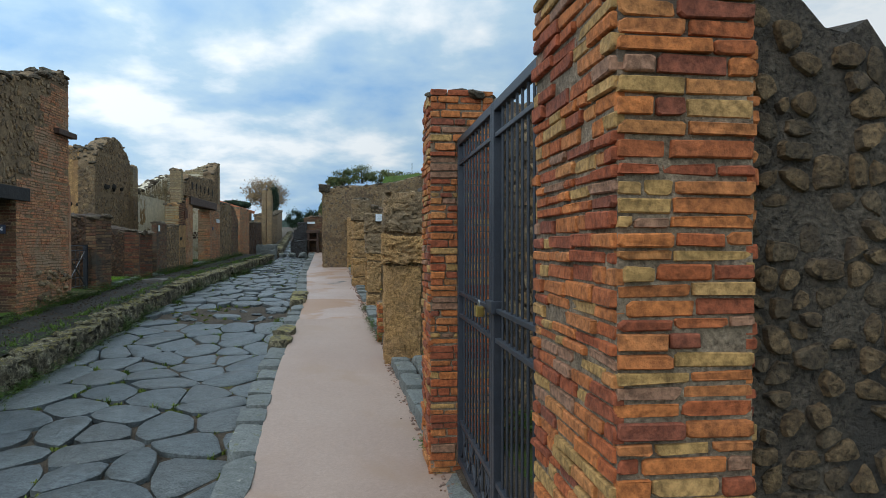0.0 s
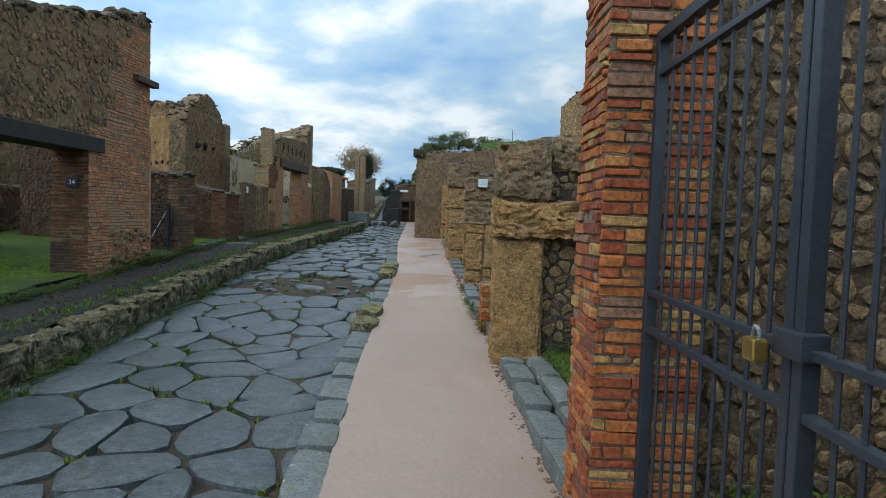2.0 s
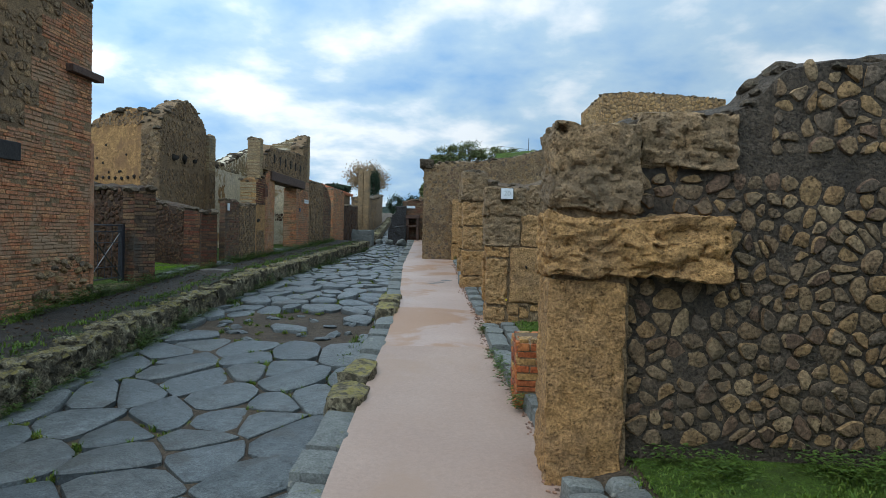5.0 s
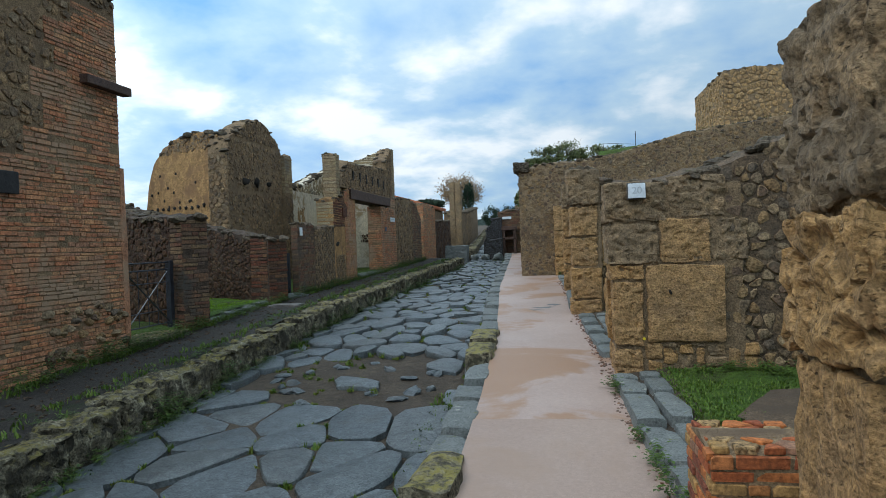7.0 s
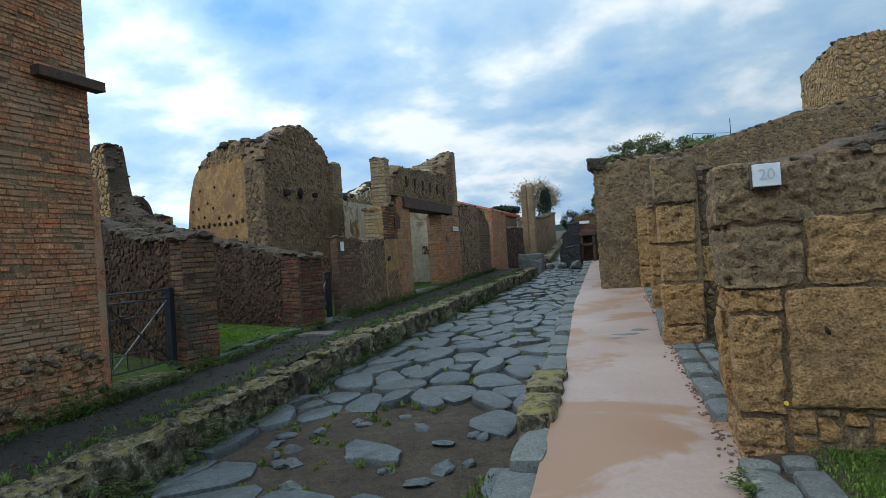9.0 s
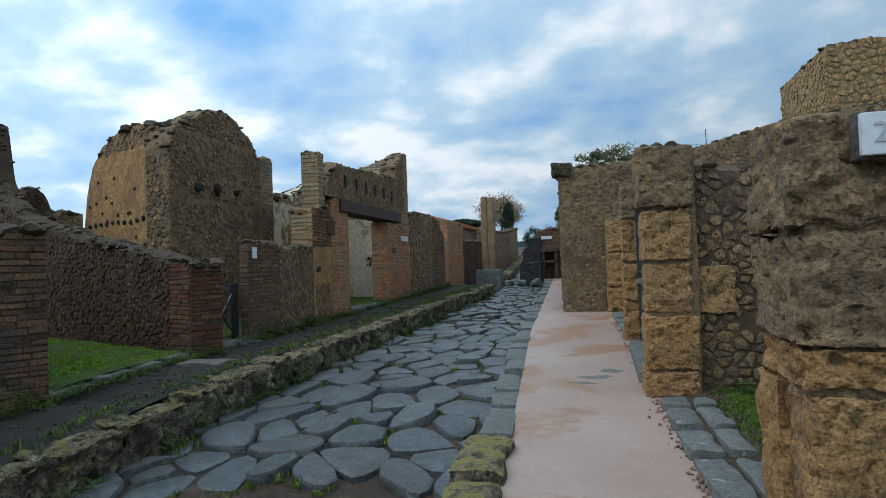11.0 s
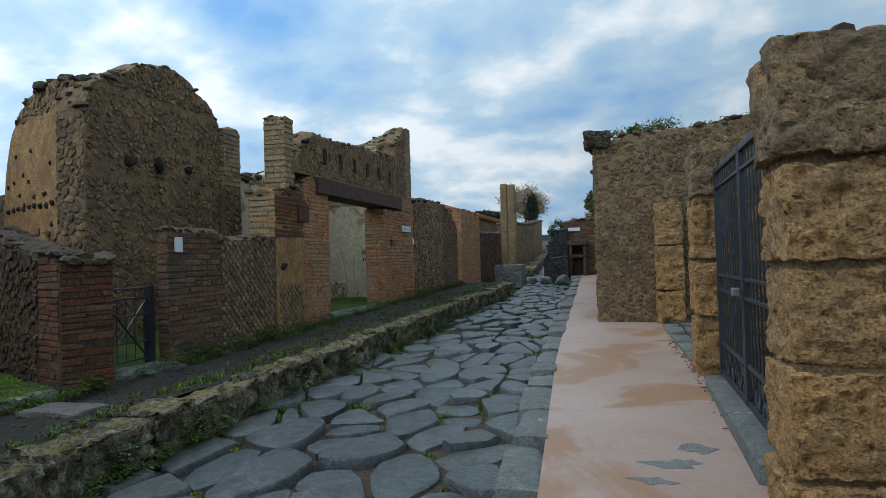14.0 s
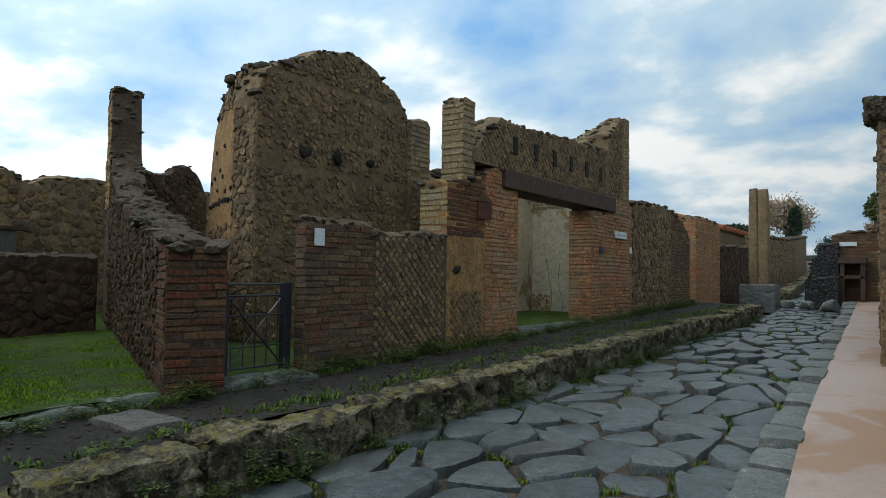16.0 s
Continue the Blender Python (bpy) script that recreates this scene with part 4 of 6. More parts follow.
while x < 3.0:
    w, z0 = foot.uniform(0.10, 0.24), 0.06
    while z0 < 0.36:
        hh = min(foot.uniform(0.09, 0.22), 0.40 - z0)
        block(pier2, "footing_stone", x + foot.uniform(-0.02, 0.02), x + w - 0.01, P2 + foot.uniform(0.0, 0.03), P2 + 0.25, z0, z0 + hh - 0.01, M_tuff if foot.random() < 0.6 else M_tuff_grey, int(x * 100) + int(z0 * 90), 0.03, cuts=8, erode=0.03)
        z0 += hh
    x += w
# the hole is a dark lump; its shade is only colour
g = lump_geo((2.20, P2 - 0.008, 0.90), 0.075, 0.016, 0.03, random.Random(4))
part_of(pier2, "putlog_hole", *g, M_shade_black, smooth=True)
v, f = tube_geo((1.93, P2 - 0.03, 0.44), (1.93, P2 - 0.012, 0.44), 0.014, 10)
part_of(pier2, "yellow_marker", v, f, M_yellow, "small round yellow marker disc")

wall("wall_cross_3", (1.74, 16.44), (9.0, 16.44), 0.0, ((0, 2.40), (1.0, 2.30), (3, 2.3), (7.2, 2.5)), 0.42, M_mortar_brown, "cross-wall of dark rounded rubble stones", (
    ("front", "rubble", 0, 3.2, 0.36, 9, M_rubble, 0.58, 300),), 0.12, seed=9, uneven=0.09)
pier4 = base_empty("tuff_pier", (1.54, 16.25, 0.28), "pier of stacked golden tuff blocks with hollow joints", "pier", "tuff piers")
zs = (0.26, 0.52, 1.02, 1.50, 1.98, 2.56)
for i in range(5):
    w = (0.02, 0.0, -0.02, 0.0, 0.03)[i]
    block(pier4, "pier_block", 1.31 - w, 1.75 + w + (0.03 if i == 1 else 0), 16.3 - w, 16.86, zs[i] + 0.01, zs[i + 1] - 0.012, M_tuff if i < 4 else M_tuff_grey, 40 + i, 0.03)
for x, y, k2 in ((1.38, 16.5, 0.07), (1.5, 16.62, 0.10), (1.62, 16.45, 0.08), (1.7, 16.6, 0.07), (1.45, 16.75, 0.06), (1.6, 16.72, 0.09)):
    part_of(pier4, "cap_stone", *lump_geo((x, y, 2.56), k2 * 1.2, k2, k2 * 0.7, rk), M_captop, smooth=True)
block(pier4, "pier_block", 1.77, 2.12, 16.39, 16.7, 1.02, 1.44, M_tuff, 46, 0.03, "tan block bonded into the wall")

pier5 = base_empty("tuff_pier", (1.42, 19.7, 0.38), "narrow tuff pier hung with a tall iron gate", "pier", "tuff piers")
zs = (0.30, 0.95, 1.5, 2.1, 2.64)
for i in range(4):
    block(pier5, "pier_block", 1.24, 1.60, 19.74, 20.3, zs[i] + 0.01, zs[i + 1] - 0.01, M_tuff if i < 3 else M_tuff_grey, 50 + i, 0.03)
wall("wall_cross_4", (1.6, 19.9), (9.0, 19.9), 0.2, ((0, 2.5), (3, 2.6), (7, 2.9)), 0.4, M_mortar_brown, "rubble cross-wall behind the gate", (("front", "rubble", 0, 2.5, 0.4, 9, M_rubble, 1.1, 0),), 0.11, seed=10)

for pr_, x0, x1, y0, y1, z0, z1 in ((pier1, 1.825, 2.3, 7.48, 7.93, -0.2, 2.0), (pier2, 1.655, 2.9, P2 + 0.035, P2 + 0.4, -0.05, 1.97), (pier4, 1.35, 1.8, 16.345, 16.82, 0.3, 2.42), (pier5, 1.28, 1.57, 19.78, 20.26, 0.35, 2.6)):
    part_of(pr_, "mortar_core", *rough_block_geo(x0, x1, y0, y1, z0, z1, 0.012, 14, 7, 0.01), M_mortar_warm, smooth=True)

wall("wall_corner", (0.14, 24.05), (9.0, 24.05), 0.2, ((0, 3.38), (0.5, 3.55), (1.5, 3.60), (2.7, 3.75), (4.5, 4.2), (8.8, 4.7)), 0.6, M_mortar, "tall rubble wall with a projecting corner cap", (
    ("front", "rubble", 0, 8.7, 0.45, 9, M_rubble, 0.5, 300), ("start", "rubble", 0, 0.6, 0.45, 9, M_rubble, 0.5, 0)), 0.09, seed=11)
capst = base_empty("corner_cap", (0.25, 24.2, 3.3), "rounded grey capital stone on the wall corner", "stone")
block(capst, "cap_block", 0.0, 0.42, 23.93, 24.5, 3.34, 3.62, M_captop, 61, 0.07, bev=0.09)
pier6 = base_empty("tuff_pier", (1.26, 23.9, 0.5), "low tuff pilaster against a rubble wall", "pier", "tuff piers")
for i, (z0, z1) in enumerate(((0.35, 1.0), (1.01, 1.7), (1.71, 2.38))):
    block(pier6, "pier_block", 1.05, 1.47, 23.72, 24.04, z0, z1, M_tuff, 64 + i, 0.03)
wall("wall_right_far", (-0.2, 35.5), (0.18, 24.7), 0.2, ((0, 2.9), (7, 3.0), (10.8, 3.3)), 0.5, M_mortar_brown, "rubble street wall running uphill", (), 0.12, seed=12)

# yellow upper storey behind
wall("upper_room", (6.26, 27.0), (10.6, 27.0), 0.5, ((0, 6.42), (0.95, 6.5), (2.5, 6.46), (4.36, 6.3)), 4.0, M_mortar, "roofless upper storey of yellow tuff masonry", (
    ("front", "rubble", 0, 4.36, 3.0, 9, M_rubble_tan, 0.9, 0), ("start", "rubble", 0, 4.0, 3.0, 9, M_rubble_tan, 0.9, 0)), 0.10, seed=13, category="house", kind="")

# ---- left side ----
D = Vector((-0.905, 0.425, 0))     # the cross-walls run back askew
FX = -4.6


def cross(p, d):
    return (p[0] + D.x * d, p[1] + D.y * d)


# shop with a black lintel, and the tall brick pier
# the start face is laid in a darker brick than the front
tower = wall("tower_pier", (FX, 11.55), (FX, 13.70), -0.1, ((0, 4.40), (0.5, 4.46), (1.3, 4.78), (1.9, 4.95), (2.15, 4.86)), 0.62, M_mortar_warm, "tall ruined brick pier with a broken rubble top", (
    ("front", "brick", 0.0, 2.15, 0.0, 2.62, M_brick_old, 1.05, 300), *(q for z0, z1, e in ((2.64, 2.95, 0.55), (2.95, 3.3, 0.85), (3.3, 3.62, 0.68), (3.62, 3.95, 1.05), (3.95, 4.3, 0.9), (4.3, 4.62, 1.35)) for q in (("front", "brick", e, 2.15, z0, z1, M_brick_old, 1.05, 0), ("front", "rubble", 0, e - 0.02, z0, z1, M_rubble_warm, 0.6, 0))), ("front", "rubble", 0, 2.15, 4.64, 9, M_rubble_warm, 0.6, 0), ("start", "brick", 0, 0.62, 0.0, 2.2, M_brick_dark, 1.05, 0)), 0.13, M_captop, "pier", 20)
# battered foot and the small set-off on its far edge
part_of(tower, "set_off", *rough_block_geo(FX - 0.6, FX + 0.02, 13.66, 13.80, 0.1, 2.64, 0.012, 4, 3, 0.02), M_brick_old, "brick set-off on the pier edge", smooth=True)
geos = []
for _ in range(60):
    geos.append(lump_geo((FX + rk.uniform(-0.06, -0.01), rk.uniform(12.2, 13.7), rk.uniform(0.1, 0.85)), 0.08, 0.10, 0.06, rk))
part_of(tower, "exposed_stones", *join_geo(geos), M_rubble, smooth=True, kind="stuff")
wall("wall_over_shop", (FX, 3.0), (FX, 11.55), 2.40, ((0, 3.4), (4, 3.7), (6.9, 3.98), (8.0, 4.3), (8.55, 4.40)), 0.62, M_mortar_warm, "rubble wall standing on a blackened beam", (
    ("front", "sparse", 0, 8.55, 2.42, 9, M_rubble_warm, 0.6, 0),), 0.13, seed=21)
wall("wall_shop_jamb", (FX, 3.0), (FX, 4.2), -0.5, ((0, 2.4), (1.2, 2.4)), 0.62, M_mortar_brown, "worn brick jamb of the first shop", (("front", "brick", 0, 1.2, -0.3, 9, M_brick_old, 1.1, 0),), 0.0, seed=22)
lint = base_empty("lintel_beam", (FX - 0.3, 8.0, 2.16), "blackened wooden lintel beam over a shop opening", "beam")
part_of(lint, "timber", *box_geo(FX - 0.6, FX + 0.05, 3.6, 11.97, 2.16, 2.402, 0.012), M_wood_black)
stub_beam = base_empty("beam_stub", (FX, 13.4, 3.6), "short dark timber stub jutting from a brick pier", "beam")
part_of(stub_beam, "timber", *box_geo(FX - 0.02, FX + 0.12, 13.0, 13.85, 3.60, 3.71, 0.01), M_wood)
wall("wall_shop_back", (-8.2, 2.0), (-8.2, 14.6), -0.3, ((0, 3.0), (6, 3.2), (9, 3.9), (12.6, 3.4)), 0.5, M_mortar, "tan plastered rubble back wall of a shop", (("front", "rubble", 0, 12.6, 0.1, 9, M_rubble_tan, 0.8, 0),), 0.12, seed=23)
np_ = base_empty("house_number", (-4.85, 11.54, 1.6), "small dark blue number plate on a brick jamb", "plate", "number plates")
part_of(np_, "plate", *box_geo(-4.94, -4.76, 11.505, 11.53, 1.56, 1.72, 0.004), M_navy)


def flat_text(parent, text, at, size, rot, material, name="lettering"):
    """Raised characters of the built-in font, as a mesh."""
    cu = bpy.data.curves.new(name, "FONT")
    cu.body, cu.size, cu.extrude, cu.align_x, cu.align_y = text, size, 0.001, "CENTER", "CENTER"
    ob = bpy.data.objects.new(name, cu)
    scene.collection.objects.link(ob)
    dep = bpy.context.evaluated_depsgraph_get()
    me = bpy.data.meshes.new_from_object(ob.evaluated_get(dep))
    bpy.data.objects.remove(ob)
    me.materials.clear()
    me.materials.append(material)
    m = pose(*at, *rot)
    o = new(name, me)
    o.parent = parent
    o.matrix_basis = Matrix.Translation(-parent.matrix_world.translation) @ m
    return o


flat_text(np_, "34", (-4.85, 11.502, 1.64), 0.11, (90, 0, 0), M_white)

# low wall with a brick end, and the first low gate
c1 = cross((-4.55, 15.02), 5.5)
# shade on its front is put into the dark stone and mortar colours
wall("wall_left_1", c1, (-4.55, 15.02), -0.1, ((0, 2.9), (2.5, 2.5), (4.2, 2.08), (5.5, 2.03)), 0.45, M_mortar_dark, "shade-darkened rubble wall behind a low gate", (
    ("front", "rubble", 0, 5.2, 0.2, 9, M_rubble_dark, 0.55, 0), ("front", "brick", 5.2, 5.5, 0.2, 9, M_brick_pil, 1.25, 60), ("end", "brick", 0, 0.45, 0.2, 9, M_brick_pil, 1.25, 180)), 0.11, seed=24)


def gate_low(name, x, y0, y1, z0, z1, label):
    g = base_empty(name, (x, (y0 + y1) / 2, z0), label, "gate", "low gates")
    part_of(g, "gate_post", *box_geo(x - 0.04, x + 0.04, y0 + 0.14, y0 + 0.24, z0 - 0.1, z1, 0.006), M_iron)
    part_of(g, "gate_post", *box_geo(x - 0.04, x + 0.04, y1 - 0.10, y1 - 0.01, z0 - 0.1, z1, 0.006), M_iron)
    for z in (z1 - 0.02, z1 - 0.13, z0 + 0.08):
        part_of(g, "rail", *tube_geo((x, y0 - 0.1, z), (x, y1, z), 0.011), M_iron)
    for z in (z1 - 0.32, z0 + 0.28):
        part_of(g, "rail", *tube_geo((x, y0 - 0.1, z), (x, y1, z), 0.008), M_iron)
    part_of(g, "brace", *bar_geo((x, y0 + 0.26, z0 + 0.10), (x, y1 - 0.12, z1 - 0.16), 0.014, 0.008, (1, 0, 0)), M_galv, "pale diagonal brace bar")
    part_of(g, "brace", *bar_geo((x + 0.012, y0 + 0.26, z1 - 0.16), (x + 0.012, y1 - 0.12, z0 + 0.10), 0.022, 0.01, (1, 0, 0)), M_iron)
    n = 5
    for i in range(n):
        y = y0 + 0.3 + (y1 - y0 - 0.45) * i / (n - 1)
        part_of(g, "bar", *tube_geo((x, y, z0 + 0.08), (x, y, z1 - 0.13), 0.006, 6), M_iron)
    return g


gate_low("low_gate", -4.78, 13.72, 15.08, 0.34, 1.36, "low dark iron gate with diagonal braces")
gate_low("low_gate", -4.72, 18.46, 19.46, 0.48, 1.38, "low dark iron gate with diagonal braces")
v, f = rough_block_geo(-4.9, -4.40, 13.7, 14.9, 0.1, gz(14.2) + 0.17, 0.015, 5, 80, 0.03)
part_of(sills, "gate_threshold", v, f, M_kerb, smooth=True)
v, f = rough_block_geo(-4.75, -4.28, 18.42, 19.5, 0.2, gz(19) + 0.15, 0.03, 6, 81, 0.05)
part_of(sills, "door_step", v, f, M_sill, "worn grey lava doorstep", smooth=True)
y = 15.5
while y < 17.9:
    l = rk.uniform(0.45, 0.8)
    v, f = rough_block_geo(-4.72, -4.5, y, min(y + l, 18.0) - 0.01, 0.1, gz(y) + 0.14, 0.03, 4, k, 0.04)
    part_of(sills, "threshold_stone", v, f, M_sill, smooth=True)
    y += l
    k += 1

# second cross-wall with its tall fragment
c2 = (-12.0, 21.2)
wall("wall_left_2", c2, (-4.5, 17.96), 0.0, ((0, 4.7), (0.3, 4.9), (0.8, 4.78), (0.95, 4.2), (1.1, 3.6), (1.5, 3.2), (2.5, 2.75), (5.0, 2.2), (7.3, 1.82), (8.13, 1.72)), 0.48, M_mortar_dark, "long rubble cross-wall rising to a tall fragment", (
    ("front", "rubble", 0, 1.0, 2.6, 9, M_rubble_tan, 0.8, 0), ("front", "rubble", 1.0, 7.65, 0.4, 9, M_rubble_dark, 0.52, 0), ("front", "brick", 7.65, 8.13, 0.35, 9, M_brick_dark, 1.3, 100), ("end", "brick", 0, 0.48, 0.35, 9, M_brick_dark, 1.3, 120)), 0.11, seed=25)
wall("wall_garden_low", (-10.8, 11.0), (-10.2, 20.2), 0.1, ((0, 1.6), (9.2, 1.72)), 0.4, M_mortar_dark, "low dark garden wall behind the lawn", (("front", "rubble", 0, 9.2, 0.4, 9, M_rubble_dark, 1.0, 0),), 0.11, seed=26)
wall("wall_garden_back", (-14.5, 12.0), (-13.5, 26.0), 0.1, ((0, 2.8), (6, 3.1), (7.5, 3.35), (8.2, 3.5), (8.6, 3.25), (9.2, 3.45), (14, 3.4)), 0.5, M_mortar, "ruined plastered wall at the back of the garden", (("front", "rubble", 0, 14, 0.4, 9, M_rubble, 1.0, 0),), 0.13, seed=27)
wall("wall_left_return", (-11.9, 21.5), (-11.9, 23.3), 0.1, ((0, 3.5), (0.8, 3.45), (1.35, 3.75), (1.55, 3.6), (1.8, 3.1)), 0.45, M_mortar_dark, "ruined dark wall joining a tall fragment", (("front", "rubble", 0, 1.8, 0.4, 9, M_rubble_dark, 0.8, 0),), 0.11, seed=48)
shut = base_empty("small_shutter", (-13.6, 20.0, 1.8), "small grey wooden shutter in a ruined wall", "shutter")
part_of(shut, "board", *box_geo(-13.75, -13.6, 19.6, 20.3, 1.7, 2.25, 0.01), M_wood_grey)
part_of(shut, "lintel", *box_geo(-13.75, -13.55, 19.4, 20.5, 2.25, 2.33, 0.01), M_wood)

# the tall ruined house: side wall askew, front wall with three holes, yellow brick pier
HX = -6.6
hs = (-9.75, 21.9)
he = (HX - 0.3, 20.57)
wall("house_side_wall", hs, he, 0.3, ((0, 2.6), (0.15, 3.3), (0.45, 3.9), (0.85, 4.22), (1.35, 4.42), (2.1, 4.5), (2.7, 4.42), (3.15, 4.35)), 0.45, M_plaster, "tall ochre plastered house wall with a row of beam holes", (
    ("front", "sparse", 0, 3.14, 0.4, 2.3, M_rubble_warm, 0.62, 0), ("front", "rubble", 0, 3.14, 4.0, 9, M_rubble_warm, 0.55, 0)), 0.13, seed=28)
hw = bpy.data.objects["house_side_wall"]
ua = (Vector((*he, 0)) - Vector((*hs, 0))).normalized()
na = Vector((ua.y, -ua.x, 0))
# beam holes: dark lumps on the plaster, their shade put into the colour
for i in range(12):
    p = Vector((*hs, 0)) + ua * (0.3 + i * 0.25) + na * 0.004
    part_of(hw, "beam_hole", *lump_geo((p.x, p.y, 2.62 + rk.uniform(-0.03, 0.03)), 0.05, 0.05, rk.uniform(0.04, 0.065), rk), M_shade_black, smooth=True)
# chips are dark lumps too, coloured as small shaded hollows
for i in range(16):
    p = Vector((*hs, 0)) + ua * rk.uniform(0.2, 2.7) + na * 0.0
    part_of(hw, "chip", *lump_geo((p.x, p.y, rk.uniform(2.0, 3.6)), 0.035, 0.035, 0.04, rk), M_shade_black, smooth=True)
house = wall("house_front_wall", (HX, 20.45), (HX, 23.6), 0.3, ((0, 3.85), (0.12, 4.25), (0.7, 4.55), (1.2, 4.80), (1.65, 4.92), (2.1, 4.90), (2.5, 4.72), (2.9, 4.5), (3.15, 4.25)), 0.5, M_mortar_warm, "tall ruined house front of grey rubble with holes", (
    ("front", "sparse", 0, 3.15, 0.4, 3.0, M_rubble_warm, 0.55, 300), ("front", "sparse", 0, 3.15, 3.02, 4.3, M_rubble_warm, 0.5, 0), ("front", "rubble", 0, 3.15, 4.3, 9, M_rubble_warm, 0.55, 0), ("start", "rubble", 0, 0.5, 0.4, 9, M_rubble_warm, 0.62, 0)), 0.10, seed=29)
# three near-black lumps carry the shade of the wall holes
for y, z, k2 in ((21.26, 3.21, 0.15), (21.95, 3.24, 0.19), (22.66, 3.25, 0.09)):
    part_of(house, "wall_hole", *lump_geo((HX + 0.01, y, z), 0.075, k2, k2 * 0.75, rk), M_shade_black, smooth=True)
wall("house_pier", (HX + 0.1, 23.6), (HX + 0.1, 24.12), 0.3, ((0, 4.16), (0.4, 4.22), (0.52, 4.1)), 0.3, M_mortar_warm, "upright pier of yellow tuff bricks on the house front", (
    ("front", "brick", 0, 0.52, 3.1, 9, M_brick_yellow, 1.7, 60), ("start", "brick", 0, 0.3, 3.1, 9, M_brick_yellow, 1.7, 0), ("front", "rubble", 0, 0.52, 0.4, 3.1, M_rubble_warm, 0.7, 0)), 0.07, seed=30, category="pier")
wall("house_rear_front", (HX, 24.1), (HX, 29.0), 0.3, ((0, 3.3), (1.2, 3.5), (2.5, 3.9), (4.9, 4.4)), 0.4, M_plaster_pale, "inner wall with pale cracked plaster", (("front", "rubble", 0, 4.9, 3.2, 9, M_brick_yellow, 0.9, 0),), 0.12, seed=31)
crack = []
for i in range(5):
    y0 = 24.6 + i * 0.85
    z = 0.6
    for _ in range(7):
        y1, z1 = y0 + rk.uniform(-0.12, 0.12), z + rk.uniform(0.12, 0.26)
        crack.append(bar_geo((HX + 0.004, y0, z), (HX + 0.004, y1, z1), 0.012, 0.004))
        y0, z = y1, z1
part_of(bpy.data.objects["house_rear_front"], "cracks", *join_geo(crack), M_shade_black, kind="stuff")
for (y0, y1, z0, z1) in ((24.3, 24.75, 0.6, 1.15), (25.2, 26.1, 1.55, 1.95), (24.7, 25.3, 2.1, 2.75), (26.6, 27.1, 0.55, 0.9)):
    part_of(bpy.data.objects["house_rear_front"], "bare_patch", *rough_block_geo(HX - 0.03, HX + 0.012, y0, y1, z0, z1, 0.05, 5, int(y0 * 9), 0.05), M_rubble_dark if z0 > 1.5 and z0 < 2 else M_rubble_tan, "bare masonry where plaster has fallen", smooth=True)

# facade along the footpath: pilaster with a plate, net-work wall, brick piers and lintel
LX = -4.5
wall("pilaster_plate", (LX, 19.46), (LX, 20.48), 0.2, ((0, 2.05), (1.02, 2.04)), 0.14, M_mortar_brown, "brick pilaster with a white plate beside a low gate", (
    ("front", "brick", 0, 1.02, 0.42, 9, M_brick_pil, 1.35, 160), ("start", "brick", 0, 0.14, 0.42, 9, M_brick_pil, 1.35, 40)), 0.08, seed=32, category="pier")
wall("wall_network", (LX, 20.48), (LX, 21.9), 0.2, ((0, 1.95), (1.42, 2.02)), 0.45, M_mortar_brown, "low wall of diamond-set network masonry", (
    ("front", "retic", 0, 1.42, 0.5, 9, M_rubble_warm, 1.0, 250),), 0.09, seed=33)
wall("wall_shopfront", (LX, 21.9), (LX, 23.77), 0.2, ((0, 2.72), (0.5, 2.8), (1.2, 3.1), (1.87, 3.12)), 0.45, M_plaster, "shopfront wall of brick and flaking ochre plaster", (
    ("front", "retic", 0.02, 0.9, 0.55, 1.35, M_rubble_warm, 1.0, 0), ("front", "brick", 0.0, 0.9, 2.02, 9, M_brick_dark, 1.25, 60), ("front", "brick", 0.92, 1.87, 0.5, 9, M_brick_old, 1.25, 160), ("start", "brick", 0, 0.45, 2.0, 9, M_brick_yellow, 1.7, 0)), 0.10, seed=34)
# dark lump painted as the shade inside a putlog hole
part_of(bpy.data.objects["wall_shopfront"], "putlog_hole", *lump_geo((LX + 0.015, 22.1, 1.55), 0.03, 0.09, 0.05, rk), M_shade_black, smooth=True)
rel = base_empty("relief_plaque", (LX + 0.02, 22.75, 2.45), "small gabled terracotta relief set in brickwork", "plaque")
part_of(rel, "panel", *box_geo(LX, LX + 0.035, 22.6, 22.95, 2.28, 2.52, 0.005), M_brick_dark)
part_of(rel, "gable", [(LX + 0.035, 22.56, 2.53), (LX + 0.035, 22.99, 2.53), (LX + 0.035, 22.775, 2.66), (LX, 22.56, 2.53), (LX, 22.99, 2.53), (LX, 22.775, 2.66)], [(0, 1, 2), (3, 5, 4), (0, 3, 4, 1), (1, 4, 5, 2), (2, 5, 3, 0)], M_brick_dark)
wall("chimney_stump", (LX - 0.02, 22.28), (LX - 0.02, 22.56), 2.5, ((0, 3.9), (0.15, 3.98), (0.28, 3.9)), 0.36, M_mortar, "broken yellow brick stump on the wall top", (
    ("front", "brick", 0, 0.28, 2.7, 9, M_brick_yellow, 1.7, 50), ("start", "brick", 0, 0.36, 2.7, 9, M_brick_yellow, 1.7, 40)), 0.07, seed=35, category="pier")
over = wall("wall_over_lintel", (LX, 22.5), (LX, 27.35), 3.08, ((0, 3.2), (0.35, 3.55), (0.75, 3.85), (1.6, 3.85), (2.6, 3.92), (3.6, 3.98), (4.85, 4.05)), 0.5, M_mortar_warm, "network masonry wall above a timber lintel", (
    ("front", "retic", 0.2, 4.85, 3.1, 9, M_rubble_warm, 1.0, 0),), 0.09, seed=36)
